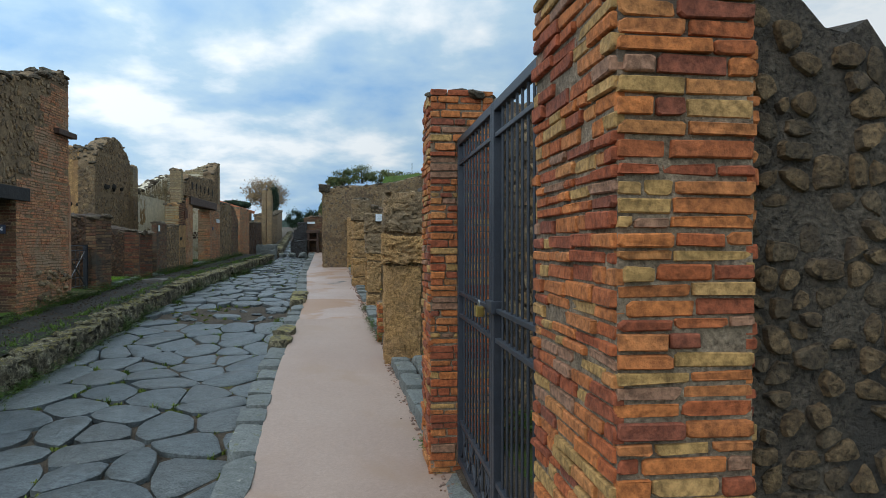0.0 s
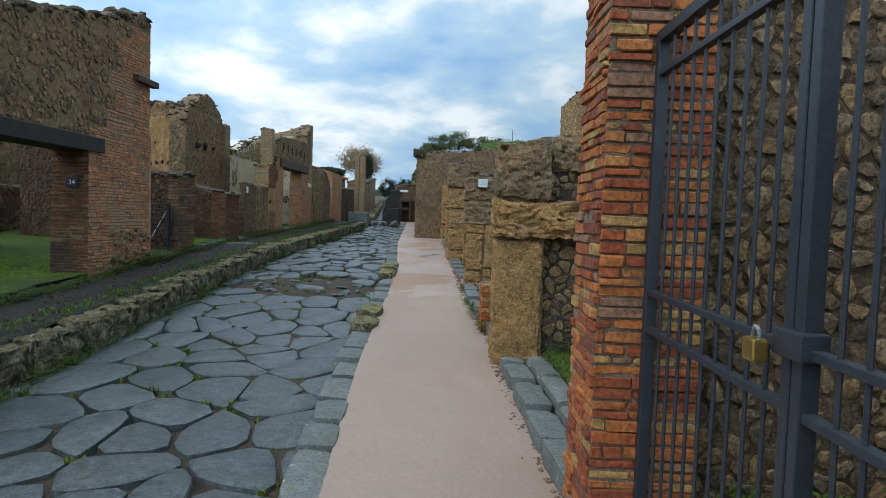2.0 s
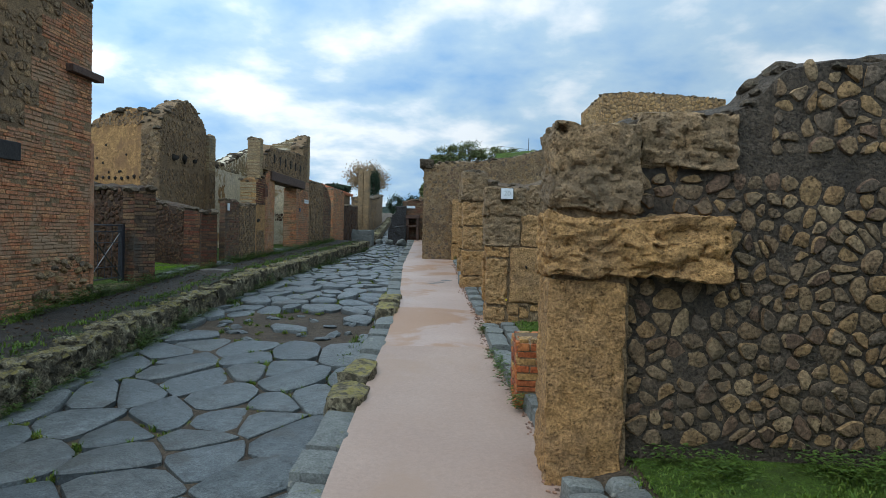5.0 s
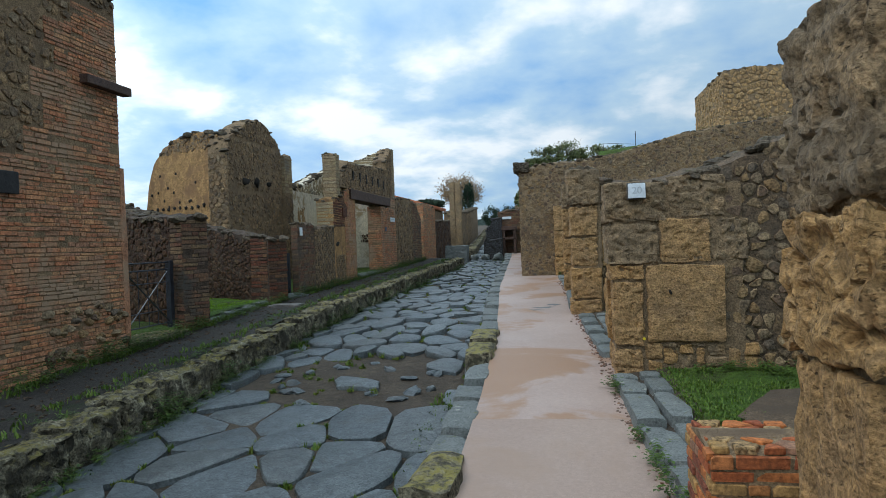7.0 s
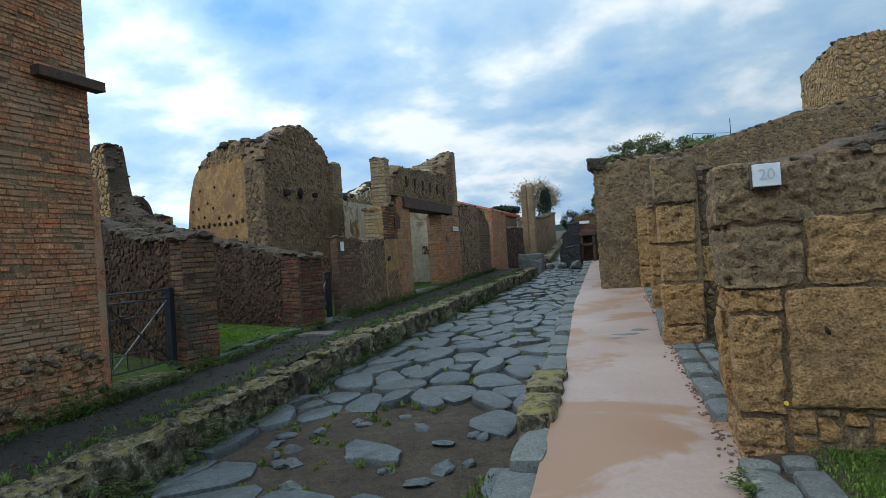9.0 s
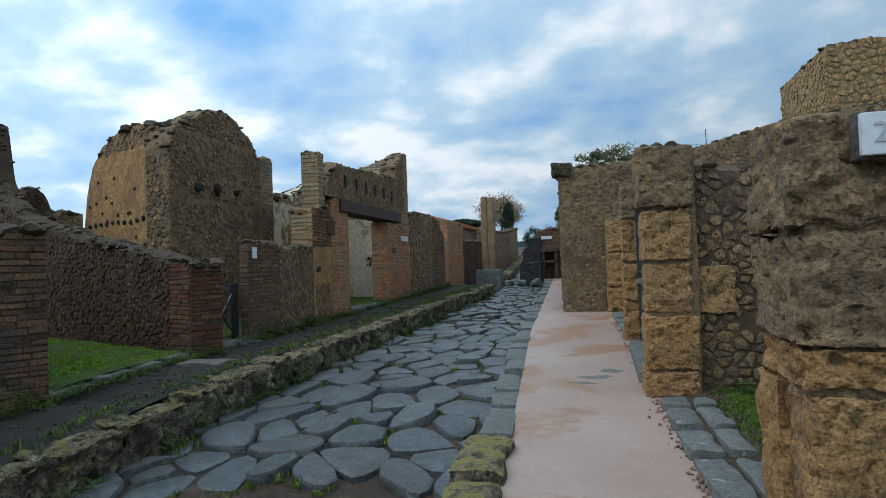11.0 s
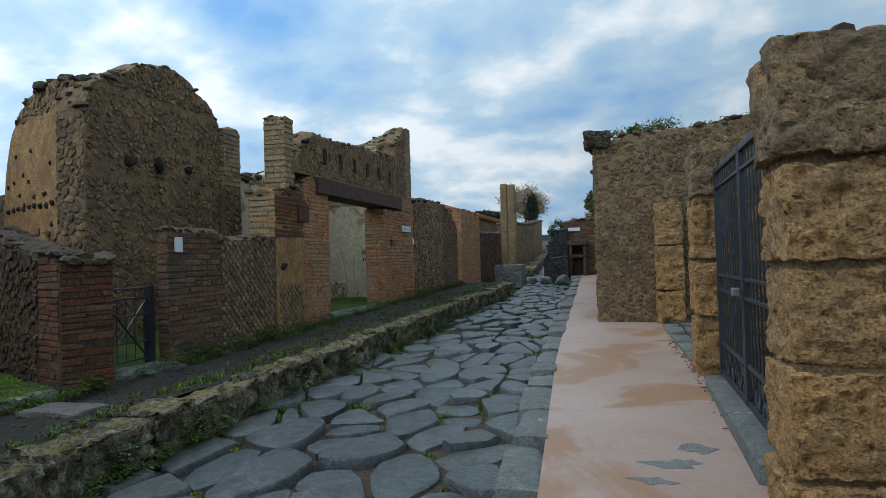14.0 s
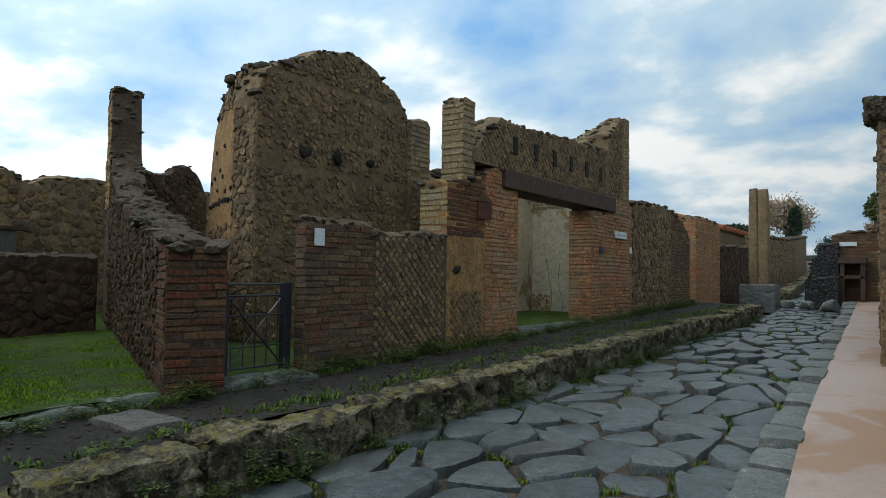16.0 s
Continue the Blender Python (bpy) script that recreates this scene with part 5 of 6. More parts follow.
# slots are near-black boxes proud of the face, shade as colour
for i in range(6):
    part_of(over, "slot_window", *box_geo(LX - 0.05, LX + 0.03, 23.6 + i * 0.66, 23.72 + i * 0.66, 3.35, 3.62, 0.01), M_shade_black)
lint2 = base_empty("lintel_beam", (LX - 0.2, 25.5, 2.8), "dark brown timber lintel over a wide shop opening", "beam")
part_of(lint2, "timber", *box_geo(LX - 0.45, LX + 0.06, 23.28, 27.65, 2.80, 3.082, 0.015), M_wood)
wall("pier_shop_far", (LX, 26.55), (LX, 28.52), 0.3, ((0, 2.8), (0.79, 2.8), (0.81, 4.3), (1.5, 4.82), (1.97, 4.88)), 0.45, M_mortar_warm, "tall brick shop pier with a white street plate", (
    ("front", "brick", 0, 1.97, 0.55, 2.78, M_brick_old, 1.35, 200), ("front", "brick", 1.1, 1.97, 2.8, 3.1, M_brick_old, 1.35, 0), ("front", "retic", 0.83, 1.6, 3.12, 9, M_rubble_warm, 1.0, 0), ("front", "brick", 1.62, 1.97, 3.12, 9, M_brick_yellow, 1.5, 0), ("start", "brick", 0, 0.45, 0.55, 9, M_brick_old, 1.35, 0)), 0.08, seed=37, category="pier")
wall("pier_shop_return", (LX - 2.1, 28.15), (LX - 0.05, 28.15), 0.3, ((0, 4.3), (0.8, 4.5), (1.5, 4.75), (2.05, 4.8)), 0.35, M_plaster_pale, "shop side wall with pale cracked plaster", (("front", "brick", 0, 2.05, 3.0, 9, M_brick_yellow, 1.5, 0), ("front", "rubble", 0.9, 1.7, 1.6, 2.0, M_rubble_dark, 0.6, 0), ("front", "rubble", 0.0, 0.45, 0.6, 1.2, M_rubble_tan, 0.6, 0)), 0.08, seed=38)
crack2 = []
for i in range(4):
    x0, z = -6.2 + i * 0.4, 0.6
    for _ in range(8):
        x1, z1 = x0 + rk.uniform(-0.07, 0.07), z + rk.uniform(0.1, 0.22)
        crack2.append(bar_geo((x0, 28.146, z), (x1, 28.146, z1), 0.012, 0.004))
        x0, z = x1, z1
part_of(bpy.data.objects["pier_shop_return"], "cracks", *join_geo(crack2), M_shade_black, kind="stuff")
v, f = rough_block_geo(LX - 0.25, LX + 0.12, 23.8, 26.5, 0.3, gz(25) + 0.16, 0.02, 6, 88, 0.03)
part_of(sills, "threshold_stone", v, f, M_sill, "pale shop threshold slab", smooth=True)


def plate(name, x, y, z, w, h, mat, label, text="", axis="x", t=0.02):
    p = base_empty(name, (x, y, z), label, "plate", "street plates")
    if axis == "x":
        part_of(p, "plate", *box_geo(x, x + t, y - w / 2, y + w / 2, z - h / 2, z + h / 2, 0.004), mat)
    else:
        part_of(p, "plate", *box_geo(x - w / 2, x + w / 2, y - t, y, z - h / 2, z + h / 2, 0.004), mat)
    return p


plate("street_plate", LX + 0.02, 19.62, 1.85, 0.13, 0.18, M_enamel, "small white enamel plate on a pilaster")
pb = plate("street_plate", LX + 0.02, 27.98, 2.36, 0.62, 0.14, M_enamel, "long white street plate on a brick pier")
part_of(pb, "lettering", *box_geo(LX + 0.041, LX + 0.044, 27.73, 28.23, 2.345, 2.375), M_ink, "row of unreadable grey letters")
nb = plate("house_number", LX + 0.02, 27.0, 2.02, 0.2, 0.13, M_navy, "small dark blue number plate on a brick pier")
s20 = plate("house_number", 1.90, P2 - 0.05, 1.92, 0.165, 0.145, M_enamel, "white house-number plate reading twenty", axis="y", t=0.03)
part_of(s20, "mount", *box_geo(1.81, 1.99, P2 - 0.046, P2 + 0.03, 1.838, 2.002, 0.004), M_wood_grey)
flat_text(s20, "20", (1.90, P2 - 0.083, 1.92), 0.10, (90, 0, 0), M_ink)

# houses further up on the left
w1 = wall("wall_far_left_1", (-4.75, 28.5), (-4.6, 33.4), 0.4, ((0, 3.08), (1.5, 3.28), (3.0, 3.3), (3.8, 3.2), (4.4, 2.98), (4.9, 2.6)), 0.6, M_mortar_warm, "brown weathered house front up the street", (
    ("front", "brick", 0, 0.8, 0.7, 9, M_brick_old, 1.4, 0), ("front", "rubble", 0.8, 3.4, 0.7, 9, M_rubble_warm, 0.8, 0), ("front", "brick", 3.4, 4.9, 0.7, 9, M_brick_pil, 1.4, 0), ("start", "brick", 0, 0.6, 0.7, 9, M_brick_old, 1.4, 0)), 0.13, seed=40)
plate("street_plate", -4.72, 29.2, 2.1, 0.14, 0.14, M_enamel, "small white enamel plate on a house front")
wall("wall_far_left_2", (-4.6, 34.0), (-4.5, 36.3), 0.4, ((0, 3.25), (1.0, 3.3), (2.3, 3.2)), 0.6, M_mortar, "brick pier with a row of sockets", (("front", "brick", 0, 2.3, 0.7, 9, M_brick_old, 1.5, 0), ("start", "brick", 0, 0.6, 0.7, 9, M_brick_old, 1.5, 0)), 0.10, seed=41)
wall("wall_far_left_3", (-5.0, 36.4), (-4.9, 45.0), 0.4, ((0, 2.6), (3, 2.7), (8.6, 2.8)), 0.6, M_mortar_dark, "low dark wall beyond the brick pier", (("front", "rubble", 0, 8.6, 0.7, 9, M_rubble_dark, 1.3, 0),), 0.13, seed=42)
wall("wall_far_left_4", (-5.1, 46.0), (-7.6, 80.0), 0.8, ((0, 3.4), (15, 4.1), (34, 5.4)), 0.6, M_mortar_warm, "long ochre house wall far up the street", (("front", "rubble", 0, 20, 1.2, 9, M_rubble_warm, 1.6, 0), ("start", "rubble", 0, 0.6, 0.8, 9, M_rubble_warm, 1.2, 0)), 0.2, seed=43)
roofs = base_empty("tiled_roof", (-8.2, 50, 3.5), "low orange terracotta tile roof behind ruined walls", "roof")
geos = []
for j in range(26):
    geos.append(tube_geo((-9.6, 46.8 + j * 0.26, 4.75), (-6.8, 46.8 + j * 0.26, 3.9), 0.13, 6))
for i, gg in enumerate(geos):
    part_of(roofs, "tile_row", gg[0], gg[1], M_rooftile)
part_of(roofs, "gable_wall", *box_geo(-9.4, -7.0, 46.9, 53.2, 0.5, 3.88, 0.02), M_mortar_warm)

# free-standing fluted street pier on a plinth
column = base_empty("street_pier", (-3.9, 39.4, 0.8), "tall free-standing pier with a grooved face on a stone plinth", "pier")
cx0, cx1, cyy = -4.25, -3.62, 39.2
block(column, "plinth", cx0 - 0.28, cx1 + 0.22, cyy - 0.25, cyy + 0.7, 0.4, 1.35, M_sill, 90, 0.02)
part_of(column, "shaft", *join_geo([rough_block_geo(cx0, cx0 + 0.30, cyy, cyy + 0.3, 1.3, 4.62, 0.02, 6, 91, 0.06), rough_block_geo(cx0 + 0.31, cx1, cyy - 0.04, cyy + 0.3, 1.3, 4.58, 0.02, 6, 92, 0.06)]), M_tuff_grey, smooth=True)
part_of(column, "groove_fill", *box_geo(cx0 + 0.26, cx0 + 0.38, cyy + 0.05, cyy + 0.28, 1.3, 4.5), M_mortar)

# piled black lava blocks, a little street altar and the end of the right pavement
rp = random.Random(33)
wall("lava_wall_low", (-2.15, 38.0), (-1.5, 38.0), 0.4, ((0, 1.56), (0.65, 1.6)), 0.5, M_shade_black, "low stepped wall of black lava rubble at the crossing", (("front", "rubble", 0, 0.65, 0.6, 9, M_black_stone, 0.62, 60), ("start", "rubble", 0, 0.5, 0.6, 9, M_black_stone, 0.62, 0)), 0.10, M_black_stone, seed=46)
wall("lava_wall_high", (-2.5, 38.7), (-1.55, 38.7), 0.4, ((0, 1.45), (0.15, 1.75), (0.18, 2.2), (0.4, 2.3), (0.42, 2.6), (0.95, 2.7)), 0.5, M_shade_black, "stepped wall of black lava rubble at the crossing", (("front", "rubble", 0, 0.95, 0.6, 9, M_black_stone, 0.62, 40),), 0.10, M_black_stone, seed=47)
rb = wall("wall_right_end", (-1.75, 38.85), (0.6, 38.85), 0.5, ((0, 2.9), (0.5, 3.05), (2.35, 3.0)), 0.5, M_brick_dark, "brick and rubble wall end with a white plate", (("front", "brick", 0, 2.35, 0.7, 9, M_brick_pil, 1.7, 0),), 0.14, seed=44)
plate("street_plate", -1.31, 38.82, 2.64, 0.46, 0.13, M_enamel, "small white street plate on a wall end", axis="y")
altar = base_empty("street_bench", (-1.2, 38.5, 0.85), "dark weathered bench-like altar against a wall", "altar")
for x in (-1.5, -0.97):
    part_of(altar, "leg", *box_geo(x, x + 0.12, 38.35, 38.75, 0.7, 2.02, 0.01), M_wood)
part_of(altar, "slab", *box_geo(-1.56, -0.8, 38.3, 38.8, 2.02, 2.2, 0.02), M_wood)
part_of(altar, "slab", *box_geo(-1.52, -0.84, 38.35, 38.75, 1.55, 1.66, 0.02), M_wood)
wall("wall_far_right", (-2.4, 80.0), (-0.9, 42.0), 0.5, ((0, 5.2), (20, 4.0), (38, 3.2)), 0.5, M_mortar_brown, "rubble wall on the far side of the crossing", (), 0.25, seed=45)
st = base_empty("stepping_stones", (-2.2, 38.0, 0.5), "rough grey stones lying across the street end", "stones")
for x, y, k2 in ((-2.3, 37.4, 0.24), (-1.7, 37.6, 0.28), (-1.2, 37.2, 0.22), (-2.9, 38.0, 0.2)):
    part_of(st, "stone", *lump_geo((x, y, gz(y) - 0.12), k2, k2, 0.2, rp), M_sill, smooth=True)

# ---- iron gates on the right ----
gate = base_empty("iron_gate", (2.2, 2.5, -0.3), "tall dark iron bar gate closed with a brass padlock", "gate", "tall gates")
GX, GZ0, GZ1 = 2.20, -0.22, 2.14


def leaf(parent, x, y0, y1, z0, z1, mids, bars, deco=True):
    lf = part_of(parent, "gate_leaf", *join_geo([box_geo(x - 0.025, x + 0.025, y0, y0 + 0.042, z0, z1, 0.004), box_geo(x - 0.025, x + 0.025, y1 - 0.042, y1, z0, z1, 0.004), box_geo(x - 0.025, x + 0.025, y0 + 0.04, y1 - 0.04, z1 - 0.05, z1, 0.004), box_geo(x - 0.02, x + 0.02, y0 + 0.04, y1 - 0.04, z0, z0 + 0.05, 0.004)]), M_iron)
    at = lf.matrix_world.translation
    for z in mids:
        part_of(lf, "rail", *box_geo(x - 0.018, x + 0.018, y0 + 0.04, y1 - 0.04, z - 0.012, z + 0.012, 0.003), M_iron)
    for i in range(bars):
        y = y0 + 0.055 + (y1 - y0 - 0.11) * (i + 1) / (bars + 1)
        part_of(lf, "bar", *tube_geo((x, y, z0 + 0.04), (x, y, z1 - 0.04), 0.0075, 8), M_iron)
    if deco:
        n = 4
        w = (y1 - y0 - 0.11) / n
        for i in range(n):
            ya, yb = y0 + 0.055 + i * w, y0 + 0.055 + (i + 1) * w
            for p, q in (((x, ya, z0 + 0.05), (x, yb, z0 + 0.3)), ((x, yb, z0 + 0.05), (x, ya, z0 + 0.3))):
                part_of(lf, "lattice_bar", *bar_geo(p, q, 0.014, 0.008, (1, 0, 0)), M_iron)
        part_of(lf, "rail", *box_geo(x - 0.016, x + 0.016, y0 + 0.04, y1 - 0.04, z0 + 0.29, z0 + 0.32, 0.003), M_iron)
    return lf


leaf(gate, GX, 2.44, 3.68, GZ0, GZ1, (0.86, 1.02, 1.96), 9)
leaf(gate, GX, 1.50, 2.43, GZ0, GZ1, (0.86, 1.02, 1.96), 7)
part_of(gate, "lock_plate", *box_geo(GX - 0.045, GX + 0.03, 2.36, 2.50, 1.00, 1.07, 0.005), M_iron)
lock = base_empty("padlock", (GX - 0.08, 2.5, 1.0), "small brass padlock with a steel shackle on a gate", "padlock")
part_of(lock, "body", *box_geo(GX - 0.105, GX - 0.06, 2.475, 2.535, 0.975, 1.035, 0.008), M_brass)
geos = []
for i in range(8):
    a0, a1 = math.pi * i / 8, math.pi * (i + 1) / 8
    geos.append(tube_geo((GX - 0.082, 2.505 + 0.02 * math.cos(a0), 1.035 + 0.03 * math.sin(a0)), (GX - 0.082, 2.505 + 0.02 * math.cos(a1), 1.035 + 0.03 * math.sin(a1)), 0.005, 6))
part_of(lock, "shackle", *join_geo(geos), M_steel)
gate2 = base_empty("iron_gate", (1.46, 18.0, 0.4), "tall dark iron bar gate between tuff piers", "gate", "tall gates")
leaf(gate2, 1.46, 16.90, 18.29, 0.42, 2.36, (1.22, 1.36, 2.18), 9)
leaf(gate2, 1.46, 18.30, 19.70, 0.42, 2.36, (1.22, 1.36, 2.18), 9)
lk2 = base_empty("padlock", (1.4, 18.0, 1.3), "steel padlock on a far iron gate", "padlock")
part_of(lk2, "body", *box_geo(1.36, 1.42, 18.27, 18.32, 1.24, 1.30, 0.008), M_steel)

# ---- brick stub in the shop ----
stub = wall("brick_stub", (1.76, 8.98), (2.24, 8.98), -0.3, ((0, 0.46), (0.48, 0.46)), 0.52, M_mortar, "low square brick stub topped with broken tile", (
    ("front", "brick", 0, 0.48, -0.15, 9, M_brick, 1.15, 60), ("start", "brick", 0, 0.52, -0.15, 9, M_brick, 1.15, 60)), 0.0, seed=50, uneven=0.005, category="pier", kind="")
for poly in cells(0.46, 0.5, 0.12, 0.12, 0.4, rk):
    g = stone_geo(poly, lambda a, b, d: Vector((1.77 + a, 8.99 + b, 0.462 + d)), 0.008, 0.012, rk, 0.1)
    if g:
        part_of(stub, "tile_shard", g[0], g[1], M_brick if rk.random() < 0.7 else M_rubble_tan)

# ---- inspection cover on the footpath, cement patches on the pavement ----
cov = base_empty("inspection_cover", (-4.0, 17.4, 0.4), "flat grey stone slab cover in the footpath", "cover")
v, f = rough_block_geo(-4.25, -3.62, 17.22, 17.62, 0.3, gz(17.4) + 0.12, 0.008, 4, 95, 0.02)
part_of(cov, "slab", v, f, M_wood_grey, smooth=True)
pt = base_empty("cement_patches", (0.9, 17.4, 0.3), "dark grey cement patches in the pink pavement", "patch")
for x, y, rx, ry in ((1.0, 17.45, 0.12, 0.10), (0.80, 17.15, 0.16, 0.07), (0.72, 16.85, 0.13, 0.07), (0.92, 17.2, 0.09, 0.06)):
    n = 11
    ring = [(x + rx * math.cos(6.283 * i / n) * rk.uniform(0.5, 1.35), y + ry * math.sin(6.283 * i / n) * rk.uniform(0.5, 1.35)) for i in range(n)]
    lie = lambda a, b: gz(b) - 0.004 + 0.014 * noise.noise((a * 1.7, b * 1.7, 0.3))
    vs = [(a, b, lie(a, b) - 0.01) for a, b in ring] + [(x + (a - x) * 0.9, y + (b - y) * 0.9, lie(a, b) + 0.004) for a, b in ring] + [(x, y, lie(x, y) + 0.004)]
    fs = [(i, (i + 1) % n, n + (i + 1) % n, n + i) for i in range(n)] + [(n + i, n + (i + 1) % n, 2 * n) for i in range(n)]
    part_of(pt, "patch", vs, fs, M_patch)

# crumbled edge of the pavement by the thresholds
crumbs = []
for _ in range(900):
    y = rk.uniform(1.0, 22.0)
    x = lerp(PAVE_R, y) + rk.gauss(0.0, 0.035)
    k2 = rk.uniform(0.005, 0.016)
    crumbs.append(lump_geo((x, y, gz(y) + 0.002), k2 * 1.3, k2, k2 * 0.7, rk))
thing("pavement_crumbs", *join_geo(crumbs), M_crumb, "reddish crumbled gravel along the pavement edge", "gravel", "stuff")
pebbles = []
for _ in range(1500):
    y = rk.uniform(5.0, 30.0)
    x = rk.uniform(-4.4, -3.4)
    k2 = rk.uniform(0.006, 0.022)
    pebbles.append(lump_geo((x, y, gz(y) + 0.08 + 0.05 * noise.noise((x * 1.7, y * 1.7, 0.3))), k2 * 1.3, k2, k2 * 0.7, rk))
thing("footpath_gravel", *join_geo(pebbles), M_mortar_dark, "loose dark brown gravel on the footpath", "gravel", "stuff")

# ---- plants ----
def blades(name, spots, label, material, category="grass", kind="stuff", w=0.006):
    """Tufts: spots of (x, y, z, height, spread, count)."""
    r = random.Random(len(spots) + 5)
    v, f = [], []
    for x, y, z, h, sp, n in spots:
        for _ in range(n):
            a, q = r.uniform(0, 6.283), sp * math.sqrt(r.random())
            px, py = x + q * math.cos(a), y + q * math.sin(a)
            b = r.uniform(0, 6.283)
            hh, lean = h * r.uniform(0.5, 1.2), h * r.uniform(0.1, 0.8)
            dx, dy = math.cos(b), math.sin(b)
            ww = w * r.uniform(0.7, 1.6)
            k = len(v)
            v += [(px - dy * ww, py + dx * ww, z), (px + dy * ww, py - dx * ww, z), (px + dx * lean * 0.4 + dy * ww, py + dy * lean * 0.4 - dx * ww, z + hh * 0.65), (px + dx * lean * 0.4 - dy * ww, py + dy * lean * 0.4 + dx * ww, z + hh * 0.65), (px + dx * lean, py + dy * lean, z + hh)]
            f += [(k, k + 1, k + 2, k + 3), (k + 3, k + 2, k + 4)]
    return thing(name, v, f, material, label, category, kind)


def weed(x, y, z, h, sp, n, r):
    """Broad leaves on short stems: a low clump."""
    v, f = [], []
    for _ in range(int(n * 1.9)):
        a, q = r.uniform(0, 6.283), sp * abs(r.gauss(0, 0.55))
        c = Vector((x + q * math.cos(a), y + q * math.sin(a), z + r.uniform(0.15, 1.0) * h))
        b, t = r.uniform(0, 6.283), r.uniform(-0.2, 0.9)
        d = Vector((math.cos(b), math.sin(b), 0.4 * t)).normalized()
        s = d.cross(Vector((0, 0, 1))).normalized()
        l = r.uniform(0.010, 0.026)
        k = len(v)
        v += [c, c + d * l + s * l * 0.5, c + d * l * 2 + Vector((0, 0, -l * 0.4)), c + d * l - s * l * 0.5]
        f.append((k, k + 1, k + 2, k + 3))
    return v, f


rv = random.Random(77)
spots = []
for _ in range(5200):
    x, y = rv.uniform(-10.0, -4.75), rv.uniform(15.3, 20.5)
    d = (y - (17.9 + (x + 4.5) * -0.47))
    if y < 15.4 + (x + 4.5) * -0.47 or d > 0:
        continue
    spots.append((x, y, gz(y) + 0.12, 0.026, 0.07, 7))
for _ in range(2600):
    y = rv.uniform(4.5, 13.4)
    spots.append((rv.uniform(-8.1, -5.0), y, gz(y) + 0.12, 0.026, 0.07, 7))
blades("lawn", spots, "bright green lawn between ruined walls", M_lawn, w=0.004)
spots = []
for _ in range(5200):
    y = rv.uniform(4.4, 16.3)
    x = lerp(PAVE_R, y) + 0.48 + 2.9 * rv.random() ** 1.5
    if 2.35 + 0.6 * abs(y - 10.9) < x < 4.6 - 0.7 * abs(y - 10.9) and 10.0 < y < 11.7 and rv.random() < 0.9:
        continue
    spots.append((x, y, gz(y) + yard_rise(y) - 0.02, rv.uniform(0.014, 0.034), 0.08, 9))
blades("shop_grass", spots, "short mossy grass inside the roofless shops", M_blade, w=0.004)
spots = []
for _ in range(1500):
    y = rv.uniform(5, 33)
    x = rv.choice((-4.42 + rv.gauss(0, 0.07), -3.5 + rv.gauss(0, 0.09), -4.42 + rv.gauss(0, 0.07)))
    spots.append((x, y, gz(y) + 0.07, 0.055, 0.06, 7))
for _ in range(420):
    y = rv.uniform(2, 30)
    spots.append((road_l(y) + abs(rv.gauss(0, 0.12)), y, gz(y) - ROAD_DROP - 0.02, 0.05, 0.05, 7))
mossy_spots = []
for p in JOINTS:
    e = noise.noise((p.x * 0.9, p.y * 0.9, 4.0))
    if e > 0.05 and rv.random() < 0.4:
        spots.append((p.x, p.y, p.z - 0.005, 0.05 + 0.03 * rv.random(), 0.035, 12))
    if e > -0.1 and rv.random() < 0.7:
        mossy_spots.append((p.x, p.y, p.z, 0.034, 0.045, 22))
for _ in range(260):
    y = rv.uniform(1.0, 24)
    mossy_spots.append((road_r(y) + rv.gauss(0, 0.03), y, gz(y) - ROAD_DROP, 0.045, 0.04, 16))
blades("joint_moss", mossy_spots, "yellow-green moss in the joints of the street", M_moss, "moss", w=0.005)
for _ in range(60):
    y = rv.uniform(10.2, 12.8)
    spots.append((road_r(y) + rv.uniform(-0.3, 0.02), y, gz(y) - ROAD_DROP - 0.02, 0.06, 0.06, 8))
blades("street_grass", spots, "tufts of grass between paving stones and along kerbs", M_blade)


def weeds(name, rows, label):
    geos = [weed(x, y, z, h, sp, n, rv) for x, y, z, h, sp, n in rows]
    return thing(name, *join_geo(geos), M_weed, label, "weeds", "stuff")


rows = []
for _ in range(400):
    y = rv.uniform(6, 33)
    rows.append((-4.4 + rv.uniform(-0.05, 0.16), y, gz(y) + 0.07, rv.uniform(0.08, 0.24), 0.15, 30))
for y in (9.4, 11.7, 11.9, 13.1, 13.3, 16.9, 17.6, 18.0, 19.4, 20.9, 22.8, 24.2):
    rows.append((road_l(y) + 0.07, y, gz(y) - ROAD_DROP, 0.28, 0.16, 70))
for y in (11.6, 12.0, 12.4, 12.9, 13.2, 13.4, 13.6, 13.9, 14.4):
    rows.append((-4.3, y, gz(y) + 0.08, 0.26, 0.2, 90))
for y in (22.0, 23.0, 24.5, 25.5, 26.5, 28):
    rows.append((-3.75, y, gz(y) + 0.08, 0.2, 0.3, 80))
for _ in range(240):
    y = rv.uniform(6, 33)
    rows.append((road_l(y) + rv.uniform(0.0, 0.09), y, gz(y) - ROAD_DROP - 0.02, rv.uniform(0.06, 0.2), 0.12, 30))
for _ in range(120):
    y = rv.uniform(6, 33)
    rows.append((road_l(y) - 0.42 + rv.gauss(0, 0.08), y, gz(y) + 0.07, rv.uniform(0.04, 0.10), 0.12, 20))
weeds("footpath_weeds", rows, "dark green weeds along wall foot and kerb")
rows = [(2.0, 4.15 + rv.uniform(-0.1, 0.15), gz(4.2), 0.16, 0.09, 60)]
